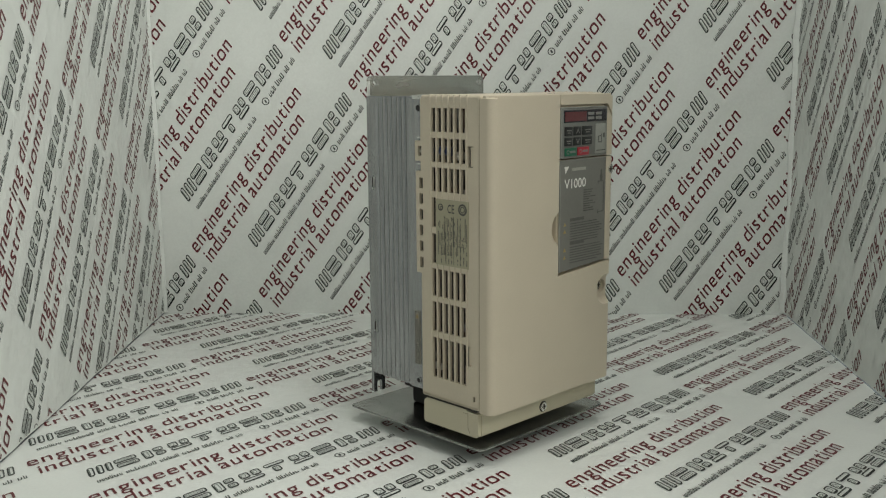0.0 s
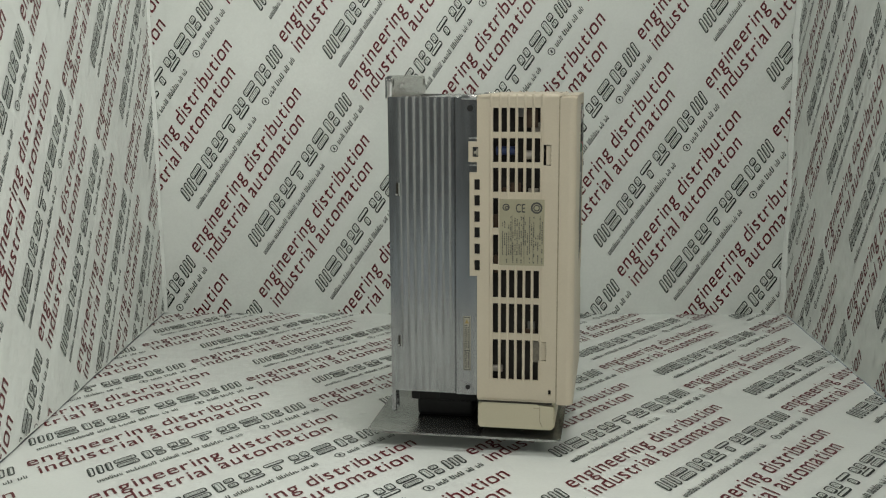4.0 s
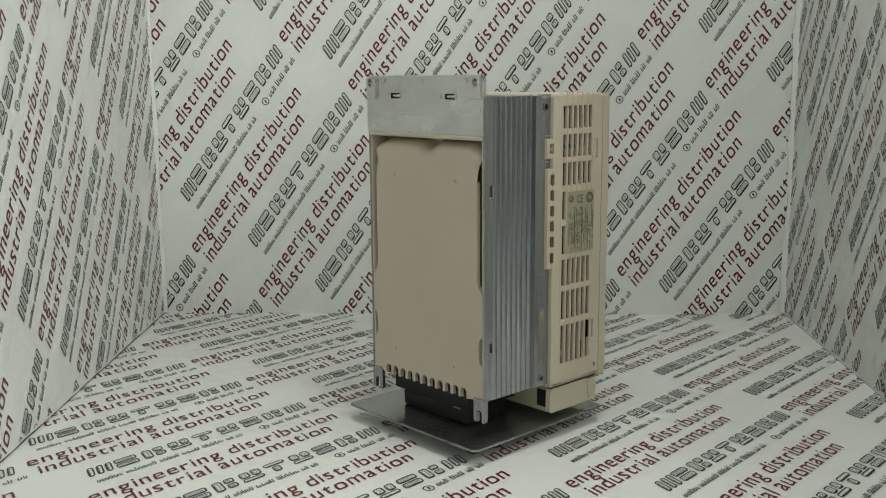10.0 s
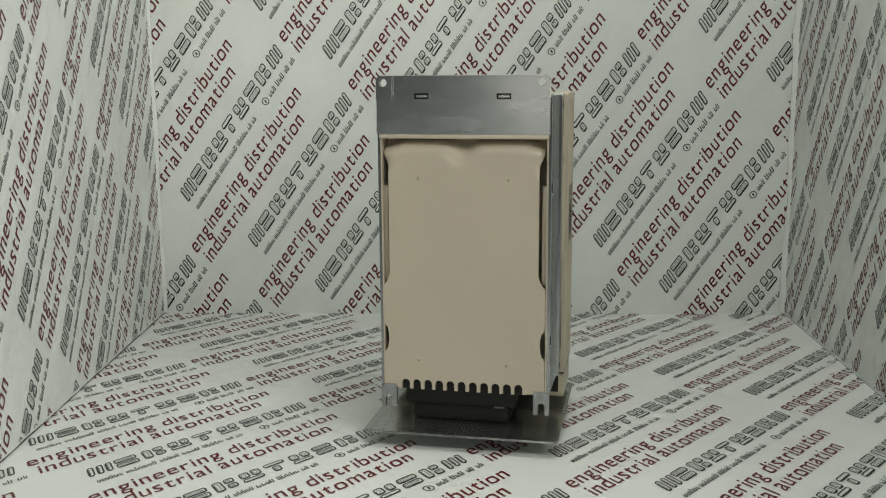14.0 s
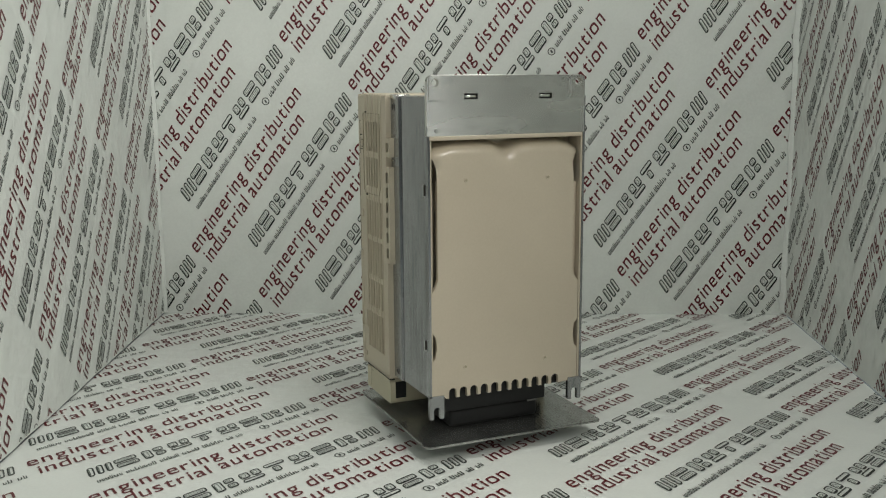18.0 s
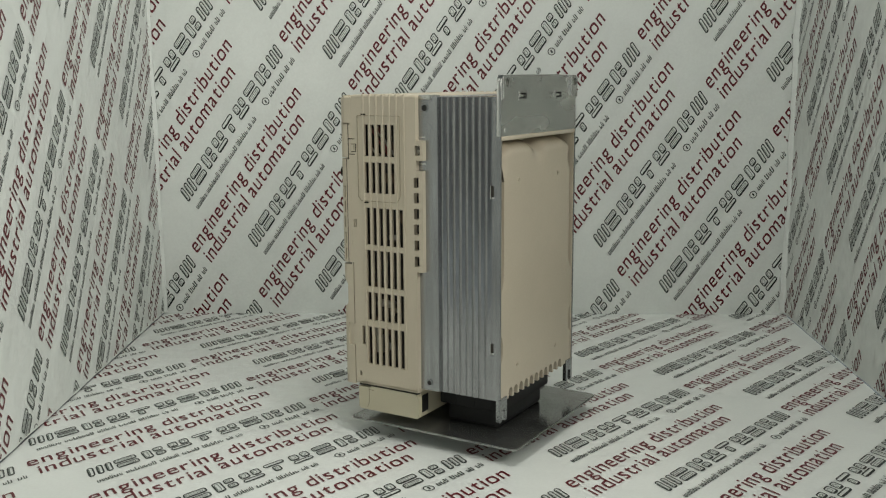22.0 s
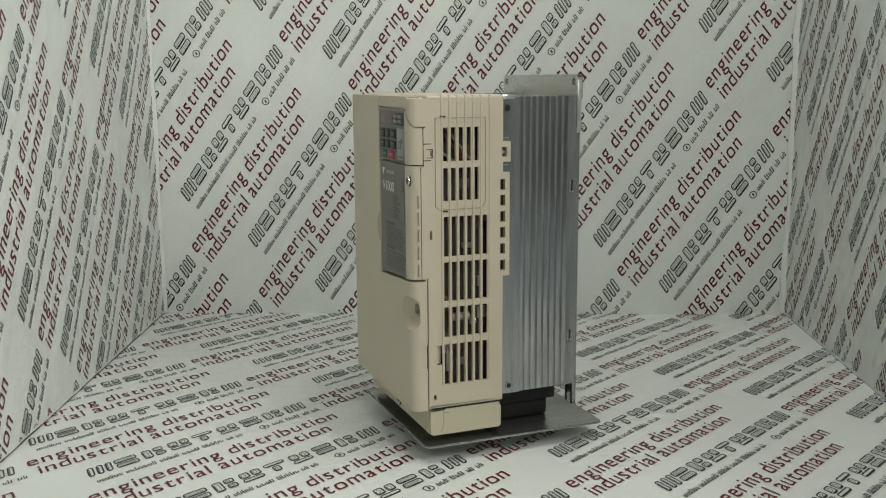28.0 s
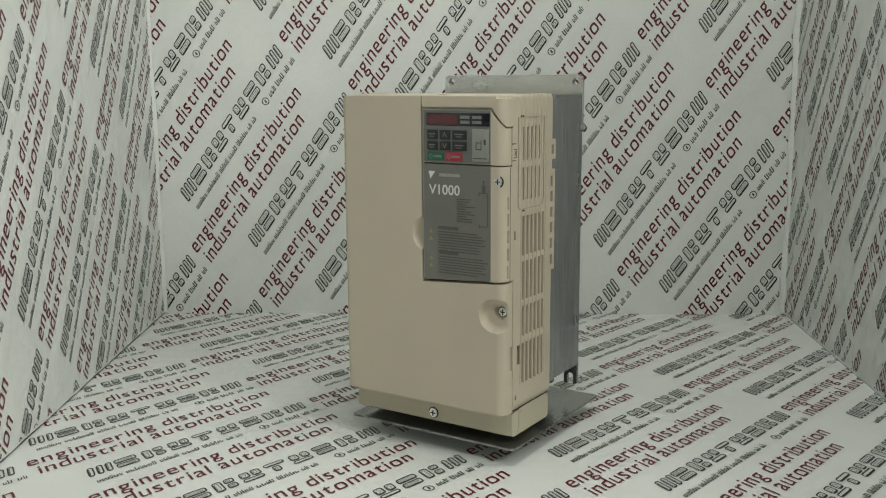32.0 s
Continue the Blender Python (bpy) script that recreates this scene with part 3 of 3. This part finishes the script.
    extra = [(-63.4, -58.0, 216.8, 231.6), (-61.4, -55.2, 73.0, 87.6), (-65.2, -63.2, 47.2, 51.0)] if sg < 0 else \
            [(-67.2, -65.0, 225.0, 228.6), (-68.0, -65.4, 165.8, 172.2), (-62.2, -56.8, 73.2, 88.0), (-65.0, -63.0, 47.4, 51.2)]
    notches = [(-12.4, -10.4, q[2], q[3]) for q in SQUARES] + [(-11.4, -10.4, 222.6, 229.8)]
    panel(sw, "x", x0, x1, (-68.6, -10.5, 42.0, 264.5), holes + extra + notches)
    wall = part(name, sw, BEIGE, case)
    face = x0 if sg < 0 else x1
    # raised upright ribs between the slots
    lines = [-20.4, -26.9, -32.9, -38.8, -44.7, -50.7, -57.2] if sg < 0 else [-57.6, -51.6, -45.6, -39.6, -33.6, -27.6, -20.8]
    for y in lines:
        low = 57.8
        r = bmesh.new()
        x_lo, x_hi = sorted((face - sg * 0.3, face + sg * (0.5 if sg < 0 else 0.6)))
        box(r, x_lo, x_hi, y - 0.7, y + 0.7, low, 256.0, bevel=0.12, seg=1)
        # it swells and rolls over the top edge
        x_lo, x_hi = sorted((face - sg * 5.0, face + sg * (0.4 if sg < 0 else 0.55)))
        box(r, x_lo, x_hi, y - 1.0, y + 1.0, 258.2 if sg < 0 else 252.0, 267.3, bevel=0.7, seg=2)
        part("upright_rib", r, BEIGE, wall)
    # tab row reaching over the heat sink
    tab = bmesh.new()
    xa, xb = sorted((sg * 67.6, face - sg * 0.25))
    panel(tab, "x", xa, xb, (-14.0, -4.9, 135.5, 211.4), SQUARES)
    part("edge_strip", tab, BEIGE, wall)
    clip = bmesh.new()
    panel(clip, "x", xa, xb, (-13.5, -4.2, 219.0, 233.6), [(-11.4, -7.0, 222.6, 229.8)])
    clip_ob = part("clip", clip, BEIGE, wall)
    hook = bmesh.new()
    xh0, xh1 = sorted((sg * 67.8, sg * 69.6))
    box(hook, xh0, xh1, -11.2, -9.6, 223.4, 228.6, bevel=0.3)
    box(hook, xh0, xh1, -9.8, -8.0, 225.0, 226.8, bevel=0.3)
    part("clip_hook", hook, SILVER_STICKER, clip_ob)
    # Black backing paints the shade in the square holes.
    back = bmesh.new()
    xa2, xb2 = sorted((sg * 67.0, sg * 67.75))
    box(back, xa2, xb2, -12.8, -7.9, 138.5, 208.0)
    part("strip_shadow_gap", back, BLACK, wall)
    for z in (216.5, 236.0):
        g = bmesh.new()
        xa3, xb3 = sorted((sg * 67.4, sg * 67.9))
        box(g, xa3, xb3, -11.2, -4.2, z - 0.5, z + 0.5)
        part("clip_gap", g, ALU_SHEET, wall)
for x0, x1 in ((-70.2, -62.0), (62.5, 71.7)):
    for z0, z1 in ((43.5, 135.4), (211.5, 219.0), (233.7, 263)):
        part("rear_edge", one_box(x0, x1, -11.4, -10.55, z0, z1), BEIGE, case)
part("corner_filler", one_box(70.0, 71.95, -69.7, -68.4, 138.2, 264.8), BEIGE, case)
part("corner_filler", one_box(-70.2, -69.0, -69.7, -68.4, 41.5, 264.0), SEAM, case)
# A dark block stands for the shaded hollow seen through the slots.
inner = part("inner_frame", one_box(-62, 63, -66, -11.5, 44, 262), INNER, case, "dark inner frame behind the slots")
for x, y, z, r, h, m in ((-66, -31, 227, 7.0, 14, BLUE), (-66, -47, 224, 4, 5, WIRE_WHITE), (-65.6, -24, 65, 2.6, 10, WIRE_WHITE), (66.4, -42, 107, 3.0, 14, WIRE_WHITE), (66.2, -33, 103, 3.4, 5, STEEL)):
    b = bmesh.new()
    prism(b, disc(x, z, min(r, 3.2), 14), "y", y - h / 2, y + h / 2)
    part("component", b, m, inner)
for k, (y0, z0, y1, z1, m) in enumerate(((-56, 243, -37, 219, COPPER_RED), (-52, 244, -34, 222, WIRE_WHITE), (-57, 228, -44, 219, WIRE_WHITE), (-49, 244, -40, 226, COPPER_RED))):
    d = Vector((0, y1 - y0, z1 - z0)).normalized()
    n = Vector((0, -d.z, d.y)) * 0.8
    b = bmesh.new()
    prism(b, [(y0 + n.y, z0 + n.z), (y1 + n.y, z1 + n.z), (y1 - n.y, z1 - n.z), (y0 - n.y, z0 - n.z)], "x", 64.5, 66.0)
    part("wire", b, m, inner)

for x0, x1, y0, y1, z0, z1 in ((-69.4, -68.4, -63.2, -59.9, 217.4, 231.0), (-69.4, -68.4, -61.2, -57.9, 73.6, 87.0), (68.0, 69.0, -61.9, -58.4, 73.8, 87.4), (70.0, 71.3, -67.0, -66.0, 225.2, 228.4), (70.0, 71.3, -67.8, -66.6, 166.0, 172.0)):
    part("catch", one_box(x0, x1, y0, y1, z0, z1), BEIGE, case)
random.seed(21)
for sg in (-1, 1):
    for i in range(16):
        y, z = random.uniform(-56, -22), random.uniform(60, 256)
        w, h, d = random.uniform(1.5, 5), random.uniform(3, 16), random.uniform(0.8, 3.4)
        xa, xb = sorted((sg * 62.0, sg * (62.6 + d)))
        part("component", one_box(xa, xb, y - w, y + w, z - h / 2, z + h / 2, bevel=0.3), random.choice((BROWN, BROWN, GREY_PART, PALE_PART)), inner)
# Black sheets stand for the shaded hollow behind the terminal cover's flaps.
for x0, x1 in ((58, 67.0), (-66.0, -57)):
    part("cable_opening", one_box(x0, x1, -10.7, -10.3, 24.5, 38.0), BLACK, inverter)

part("top_slot", one_box(8.5, 15.0, -66.2, -64.8, 266.6, 266.95), GROOVE, case)

# Fan cover outline on the vented side; brown lines paint its seam's shade.
SEAMS = [(-62.8, -62.4, 189.5, 251.0), (-24.5, -24.1, 191.5, 251.0), (-62.8, -24.1, 251.0, 251.4), (-60.0, -27.0, 186.6, 187.0)]
for y0, y1, z0, z1 in SEAMS:
    part("lid_seam", one_box(71.8, 72.52, y0, y1, z0, z1), SEAM, case)
for p, q in (((-62.6, 189.6), (-60.0, 186.8)), ((-24.3, 191.6), (-27.0, 186.8))):
    b = bmesh.new()
    prism(b, [(p[0] - 0.2, p[1]), (p[0] + 0.2, p[1]), (q[0], q[1] + 0.2), (q[0], q[1] - 0.2)], "x", 71.8, 72.52)
    part("lid_seam", b, SEAM, case)
for y, z in ((-57.0, 252.2), (-55.6, 185.6)):
    part("lid_latch", one_box(71.8, 72.6, y - 2.0, y + 2.0, z - 0.55, z + 0.55), GROOVE, case)
for y0, y1, z0, z1 in ((-71.9, -71.3, 217.8, 244.9), (-71.4, -65.6, 233.2, 233.8), (-71.4, -65.6, 221.6, 222.2), (-73.7, -73.2, 137.4, 217.8)):
    part("tab_seam", one_box(71.6, 72.1, y0, y1, z0, z1), GROOVE, case)
for y0, y1, z0, z1 in ((-69.0, -64.4, 223.6, 224.1), (-69.0, -64.4, 229.4, 229.9), (-64.9, -64.4, 223.6, 229.9)):
    part("catch_seam", one_box(71.8, 72.12, y0, y1, z0, z1), GROOVE, case)

# Rating sticker.
st = part("rating_sticker", one_box(-71.15, -70.6, -59.2, -26.8, 144.4, 192.6), STICKER, case, "olive rating sticker with fine print")
random.seed(4)
rows = bmesh.new()
for i in range(20):
    y = -57.6 + i * 1.5
    z = 146.2 + (random.choice((0.0, 0.0, 6.0, 13.0)))
    stop = random.choice((180, 180, 176, 168))
    while z < stop:
        n = random.uniform(0.5, 1.5)
        box(rows, -71.3, -71.12, y - 0.42, y + random.uniform(0.1, 0.42), z, z + n)
        z += n + (random.uniform(0.3, 0.6) if random.random() < 0.85 else random.uniform(1.4, 4.0))
for y0, y1, z0, z1 in ((-44.9, -44.6, 146, 181), (-36.2, -35.9, 152, 181), (-51.4, -51.1, 146, 170)):
    box(rows, -71.3, -71.12, y0, y1, z0, z1)
part("print_bar", rows, LABEL_INK, st, smooth=0)
marks = bmesh.new()
for y, z, r in ((-31.6, 186.8, 2.6), (-32.2, 186.4, 1.5), (-53.6, 186.5, 4.2), (-53.6, 186.5, 2.4)):
    a, c = disc(y, z, r, 20), disc(y, z, r - (1.3 if r > 4 else 0.8), 20)
    for i in range(20):
        j = (i + 1) % 20
        marks.faces.new([marks.verts.new(Vector((-71.25, *p)) * MM) for p in (a[i], a[j], c[j], c[i])])
part("round_mark", marks, LABEL_INK, st, smooth=0)
vs, fs = fit_text("CE", 38.6, 45.4, 183.2, 4.4, 0.0)
b = bmesh.new()
tv = [b.verts.new((-71.25 * MM, -x * MM, z * MM)) for x, z in vs]
for f in fs:
    b.faces.new([tv[i] for i in f])
part("approval_mark", b, LABEL_INK, st, smooth=0)
sl = part("small_sticker", one_box(-68.1, -67.4, -5.2, 0.4, 62.8, 104.4), SILVER_STICKER, inverter, "narrow silver sticker on the heat sink")
border = bmesh.new()
for y0, y1, z0, z1 in ((-4.8, -4.45, 63.4, 103.8), (-0.35, 0.0, 63.4, 103.8), (-4.8, 0.0, 77.8, 78.5), (-4.8, 0.0, 63.3, 63.8), (-4.8, 0.0, 103.4, 103.9)):
    box(border, -68.25, -68.05, y0, y1, z0, z1)
part("border", border, LABEL_INK, sl, smooth=0)
fine = bmesh.new()
for i in range(3):
    z = 65.0
    while z < 97:
        n = random.uniform(0.5, 1.4)
        if not 76.6 < z < 79:
            box(fine, -68.25, -68.05, -3.9 + i * 1.2, -3.2 + i * 1.2, z, z + n)
        z += n + random.uniform(0.3, 0.9)
part("print_bar", fine, LABEL_INK, sl, smooth=0)
b = bmesh.new()
prism(b, [(-3.9, 99.0), (-0.9, 99.0), (-2.4, 102.2)], "x", -68.3, -68.05)
part("warning_mark", b, YELLOW_INK, sl, smooth=0)

# Front cover with rounded upright edges.
def cover_profile():
    pts = [(-70.5, -69.5)]
    pts += disc(-64.7, -75.4, 5.8, 7, 180, 270)
    pts += disc(65.0, -74.2, 7.0, 8, 270, 360)
    pts += [(72.0, -69.5)]
    return pts


fc = bmesh.new()
prism(fc, cover_profile(), "z", 40.0, 266.2)
bmesh.ops.bevel(fc, geom=[e for e in fc.edges if all(v.co.z > 0.266 for v in e.verts)], offset=1.6 * MM, segments=3, affect="EDGES")
cover = part("front_cover", fc, BEIGE, inverter, "plain beige front cover")
pit = bmesh.new()
prism(pit, [(4.2, 133.2), (60.8, 136.8), (60.8, 257.0), (4.2, 257.0)], "y", -84, -79.4)
cut(cover, pit)
groove = bmesh.new()
box(groove, 2.8, 3.8, -84, -78.6, 257.8, 270)
cut(cover, groove)
groove = bmesh.new()
box(groove, 2.8, 60.8, -84, -78.4, 256.9, 258.6)
cut(cover, groove)
groove = bmesh.new()
prism(groove, [(60.0, 258.6), (60.0, 257.2), (70.6, 244.4), (76, 244.4), (76, 245.6), (71.2, 245.6), (61.2, 258.6)], "y", -84, -70)
cut(cover, groove)
groove = bmesh.new()
box(groove, 2.8, 4.4, -84, -78.4, 132.0, 258.6)
cut(cover, groove)
groove = bmesh.new()
prism(groove, [(2.8, 131.6), (2.8, 133.4), (76, 138.0), (76, 136.4)], "y", -84, -70.5)
cut(cover, groove)
groove = bmesh.new()
box(groove, 4, 76, -84, -71.0, 218.2, 219.2)
cut(cover, groove)
scoop = bmesh.new()
bmesh.ops.create_uvsphere(scoop, u_segments=32, v_segments=20, radius=15.5 * MM, matrix=Matrix.Translation((8.2 * MM, -88.5 * MM, 167.4 * MM)))
bmesh.ops.bisect_plane(scoop, geom=[*scoop.verts, *scoop.edges, *scoop.faces], plane_co=(3.2 * MM, 0, 0), plane_no=(1, 0, 0), clear_outer=True)
bmesh.ops.holes_fill(scoop, edges=scoop.edges)
cut(cover, scoop)
pocket = bmesh.new()
rings = []
for y, r, cx, x_out in ((-84.0, 13.0, 63.6, 84.0), (-81.0, 12.2, 63.4, 84.0), (-78.0, 10.8, 63.4, 84.0), (-76.0, 9.2, 63.4, 84.0), (-75.0, 7.0, 63.4, 84.0)):
    rings.append([pocket.verts.new(Vector((x, y, z)) * MM) for x, z in [*disc(cx, 112.8, r, 18, 90, 270), (x_out, 112.8 - r), (x_out, 112.8 + r)]])
for p, q in zip(rings, rings[1:]):
    for i in range(len(p)):
        j = (i + 1) % len(p)
        pocket.faces.new((p[i], p[j], q[j], q[i]))
pocket.faces.new(rings[0])
pocket.faces.new(list(reversed(rings[-1])))
cut(cover, pocket)
well = bmesh.new()
prism(well, disc(65.6, 114.4, 5.2, 24), "y", -90, -71.4)
cut(cover, well)
for z in (192.9, 181.2, 169.4, 156.8, 144.2):
    b = bmesh.new()
    box(b, 70.2, 73.5, -76.6, -75.2, z - 4.4, z + 4.4)
    cut(cover, b)


notch = bmesh.new()
box(notch, 70.7, 75.0, -75.0, -69.0, 71.4, 89.4, bevel=0.3)
cut(cover, notch)

even = cover.modifiers.new("even_shading", "WEIGHTED_NORMAL")
even.keep_sharp = True


def screw(parent, x, y, z, r):
    b = bmesh.new()
    prism(b, disc(x, z, r, 20), "y", y - 1.2, y)
    bmesh.ops.bevel(b, geom=[e for e in b.edges if all(v.co.y < (y - 1.1) * MM for v in e.verts)], offset=0.5 * MM, segments=2, affect="EDGES")
    s = part("screw", b, STEEL, parent, "bright zinc cross-head screw")
    # Dark disc paints the recess's shade round the head.
    w = bmesh.new()
    prism(w, disc(x, z, r + 0.8, 20), "y", y - 0.15, y + 0.2)
    part("screw_recess", w, GROOVE, s)
    b = bmesh.new()
    box(b, x - r * 0.6, x + r * 0.6, y - 1.45, y - 1.1, z - 0.35, z + 0.35)
    box(b, x - 0.35, x + 0.35, y - 1.5, y - 1.1, z - r * 0.6, z + r * 0.6)
    part("cross_slot", b, GROOVE, s, smooth=0)
    return s


screw(cover, 66.4, -80.4, 208.0, 3.5)
screw(cover, 65.6, -71.4, 114.4, 3.3)

# Keypad.
keypad = part("keypad", one_box(4.6, 60.2, -80.9, -78.8, 220.0, 256.4, bevel=0.5), KEYPAD, inverter, "grey operator keypad with red display and rubber keys")
bz = bmesh.new()
for x0, x1, z0, z1 in ((4.35, 5.0, 219.6, 256.85), (59.95, 60.65, 219.6, 256.85), (5.0, 59.95, 256.1, 256.85), (5.0, 59.95, 219.6, 220.2)):
    box(bz, x0, x1, -81.2, -79.6, z0, z1, bevel=0.15, seg=1)
part("bezel", bz, PORT, keypad, "pale grey moulded rim")
part("display", one_box(7.6, 60.0, -81.25, -80.6, 245.6, 254.6, bevel=0.2), SCREEN, keypad, "black glossy display strip")
part("red_window", one_box(8.6, 34.2, -81.45, -81.1, 246.4, 253.4), RED_WINDOW, keypad, "dark red display window")
for i in range(2):
    for j in range(2):
        part("status_lamp", one_box(36.2 + 9.6 * i, 43.8 + 9.6 * i, -81.4, -81.1, 247.2 + 3.4 * j, 249.4 + 3.4 * j), KEY_INK, keypad)
for x0, x1 in ((8.4, 17.2), (19.0, 27.8), (29.6, 41.4)):
    for z0, z1 in ((235.9, 242.6), (228.4, 234.6)):
        key = part("key", one_box(x0, x1, -81.9, -80.6, z0, z1, bevel=0.5), KEY_BLACK, keypad)
        cx, cz = (x0 + x1) / 2, (z0 + z1) / 2
        b = bmesh.new()
        if 18 < x0 < 20:
            s = 1 if z0 > 235 else -1
            for q in (-1, 1):
                prism(b, [(cx, cz + s * 2.0), (cx + q * 2.0, cz - s * 1.8), (cx + q * 1.3, cz - s * 1.8), (cx, cz + s * 0.9)], "y", -82.0, -81.85)
        else:
            w = (x1 - x0) * 0.3
            box(b, cx - w, cx + w, -82.0, -81.85, cz + 0.1, cz + 0.9)
            box(b, cx - w * 0.7, cx + w * 0.6, -82.0, -81.85, cz - 1.5, cz - 0.9)
        part("key_mark", b, KEY_INK, key, smooth=0)
for x0, x1, m, lab in ((8.6, 22.4, KEY_GREEN, "green run key"), (23.8, 37.6, KEY_RED, "red stop key")):
    key = part("key", one_box(x0, x1, -81.9, -80.6, 220.9, 227.0, bevel=0.5), m, keypad, lab)
    b = bmesh.new()
    a, c = disc(x0 + 3.2, 223.9, 1.6, 16), disc(x0 + 3.2, 223.9, 1.1, 16)
    for i in range(16):
        j = (i + 1) % 16
        b.faces.new([b.verts.new(Vector((p[0], -81.95, p[1])) * MM) for p in (a[i], a[j], c[j], c[i])])
    box(b, x0 + 5.6, x1 - 1.6, -82.0, -81.85, 223.2, 224.8)
    part("key_mark", b, KEY_INK, key, smooth=0)
port = part("port_cover", one_box(45.8, 59.2, -81.6, -80.6, 221.2, 243.6, bevel=0.5), PORT, keypad, "light grey port cover")
b = bmesh.new()
for x0, x1, z0, z1 in ((49.0, 49.6, 230, 234), (49.0, 53, 234, 234.6), (53, 53.6, 230, 236), (55.4, 57, 233, 236.6), (49, 53.6, 229.4, 230), (47, 58, 223.2, 223.8)):
    box(b, x0, x1, -81.72, -81.55, z0, z1)
part("port_mark", b, LABEL_INK, port, smooth=0)

# Nameplate.
plate = part("nameplate", prism(bmesh.new(), [(4.8, 134.0), (60.6, 137.5), (60.6, 217.6), (4.8, 217.6)], "y", -80.8, -78.8), NAMEPLATE, inverter, "grey nameplate with white model number and fine warning print")
rim = bmesh.new()
for x0, x1, z0, z1 in ((4.3, 4.85, 134.2, 218.0), (4.3, 60.6, 217.5, 218.0)):
    box(rim, x0, x1, -81.0, -79.6, z0, z1, bevel=0.12, seg=1)
part("rim", rim, PORT, plate)
b = bmesh.new()
prism(b, [(9.0, 213.2), (14.6, 213.2), (10.4, 207.6), (10.0, 210.0)], "y", -80.95, -80.75)
part("emblem", b, WHITE_INK, plate, "small white emblem", smooth=0)
b = bmesh.new()
box(b, 18.0, 35.2, -80.95, -80.75, 209.6, 211.8)
part("name_bar", b, PALE_INK, plate, smooth=0)
vs, fs = fit_text("V1000", 9.2, 35.4, 196.8, 5.0, 0.0)
b = bmesh.new()
tv = [b.verts.new((x * MM, -80.95 * MM, z * MM)) for x, z in vs]
for f in fs:
    b.faces.new([tv[i] for i in f])
part("model_number", b, WHITE_INK, plate, "white model number", smooth=0)
b = bmesh.new()
random.seed(9)
for i in range(10):
    z = 194.6 - i * 1.75
    box(b, 33.0, random.uniform(40, 49), -80.95, -80.75, z - 0.9, z)
for z_top, n in ((171.6, 8), (153.6, 7)):
    box(b, 17.0, 34.0, -80.95, -80.75, z_top, z_top + 2.4)
    for i in range(n):
        z = z_top - 1.4 - i * 1.95
        box(b, 17.0, random.uniform(50, 59), -80.95, -80.75, z - 0.85, z)
part("print_bar", b, FINE_INK, plate, smooth=0)
b = bmesh.new()
for x0, x1, z0, z1 in ((51.0, 51.8, 174.6, 177.4), (57.8, 58.5, 176, 199), (51.8, 58.0, 175.5, 176.2), (51.6, 58.0, 199, 199.7), (50.8, 51.6, 197.6, 200.0), (53.4, 56.4, 199.7, 204.6), (54.2, 55.6, 204.6, 208.4)):
    box(b, x0, x1, -80.95, -80.75, z0, z1)
part("line_drawing", b, FINE_INK, plate, smooth=0)
for z in (170.0, 164.6, 150.4, 144.8):
    b = bmesh.new()
    prism(b, [(9.0, z - 1.4), (12.2, z - 1.4), (10.6, z + 1.5)], "y", -80.95, -80.75)
    part("warning_mark", b, YELLOW_INK, plate, smooth=0)

# Bottom terminal cover.
bc = bmesh.new()
prism(bc, [(-10.5, 21.5), (-12.0, 20.2), (-66.4, 20.2), (-68.0, 21.4), (-68.0, 40.2), (-12.5, 40.2), (-10.5, 37.0)], "x", -66.5, 67.5)
bottom = part("terminal_cover", bc, TERMINAL, inverter, "beige terminal cover under the case")
for x0, x1 in ((-70.0, -66.3), (67.3, 71.0)):
    b = bmesh.new()
    prism(b, [(-11.0, 21.5), (-12.5, 20.0), (-65.4, 20.0), (-67.2, 21.4), (-67.2, 38.0), (-56.0, 38.6), (-55.0, 39.4), *reversed(disc(-15.6, 34.8, 4.6, 6, 0, 90))], "x", x0, x1)
    part("side_flap", b, TERMINAL, bottom)
    out = x0 if x0 < 0 else x1
    sm = bmesh.new()
    prism(sm, [(-59.4, 22.0), (-58.8, 22.0), (-57.0, 26.2), (-57.0, 38.2), (-57.5, 38.2), (-57.5, 26.5)], "x", out - 0.12, out + 0.12)
    part("flap_seam", sm, SEAM, bottom)
    part("flap_catch", one_box(out - 0.12, out + 0.15, -57.0, -52.6, 36.2, 36.7), SEAM, bottom)
screw(bottom, 3.0, -68.0, 27.0, 3.6)
# Dark strips stand for the shade between case and terminal cover.
for x0, x1 in ((-70.2, -66.0), (67.0, 71.2)):
    part("shadow_gap", one_box(x0, x1, -66, -12, 39.6, 40.9), GROOVE, bottom)

# The device's base stands on the plate: its origin lies there.
bpy.context.view_layer.update()
done_meshes = set()
for ob in inverter.children_recursive:
    if ob.data.name not in done_meshes:
        done_meshes.add(ob.data.name)
        ob.data.transform(Matrix.Translation((0, 0, -PLATE_TOP * MM)))


def motions():
    rows_table, rows_device = [], []
    for t in range(0, 33):
        turn = 46.7 + 8.8145 * t
        rows_table.append((t, pose(0, 0, 0, 0, 0, turn)))
        rows_device.append((t, pose(0, 0, PLATE_TOP * MM, 0, 0, turn)))
    walk(turntable, rows_table)
    walk(inverter, rows_device)


motions()
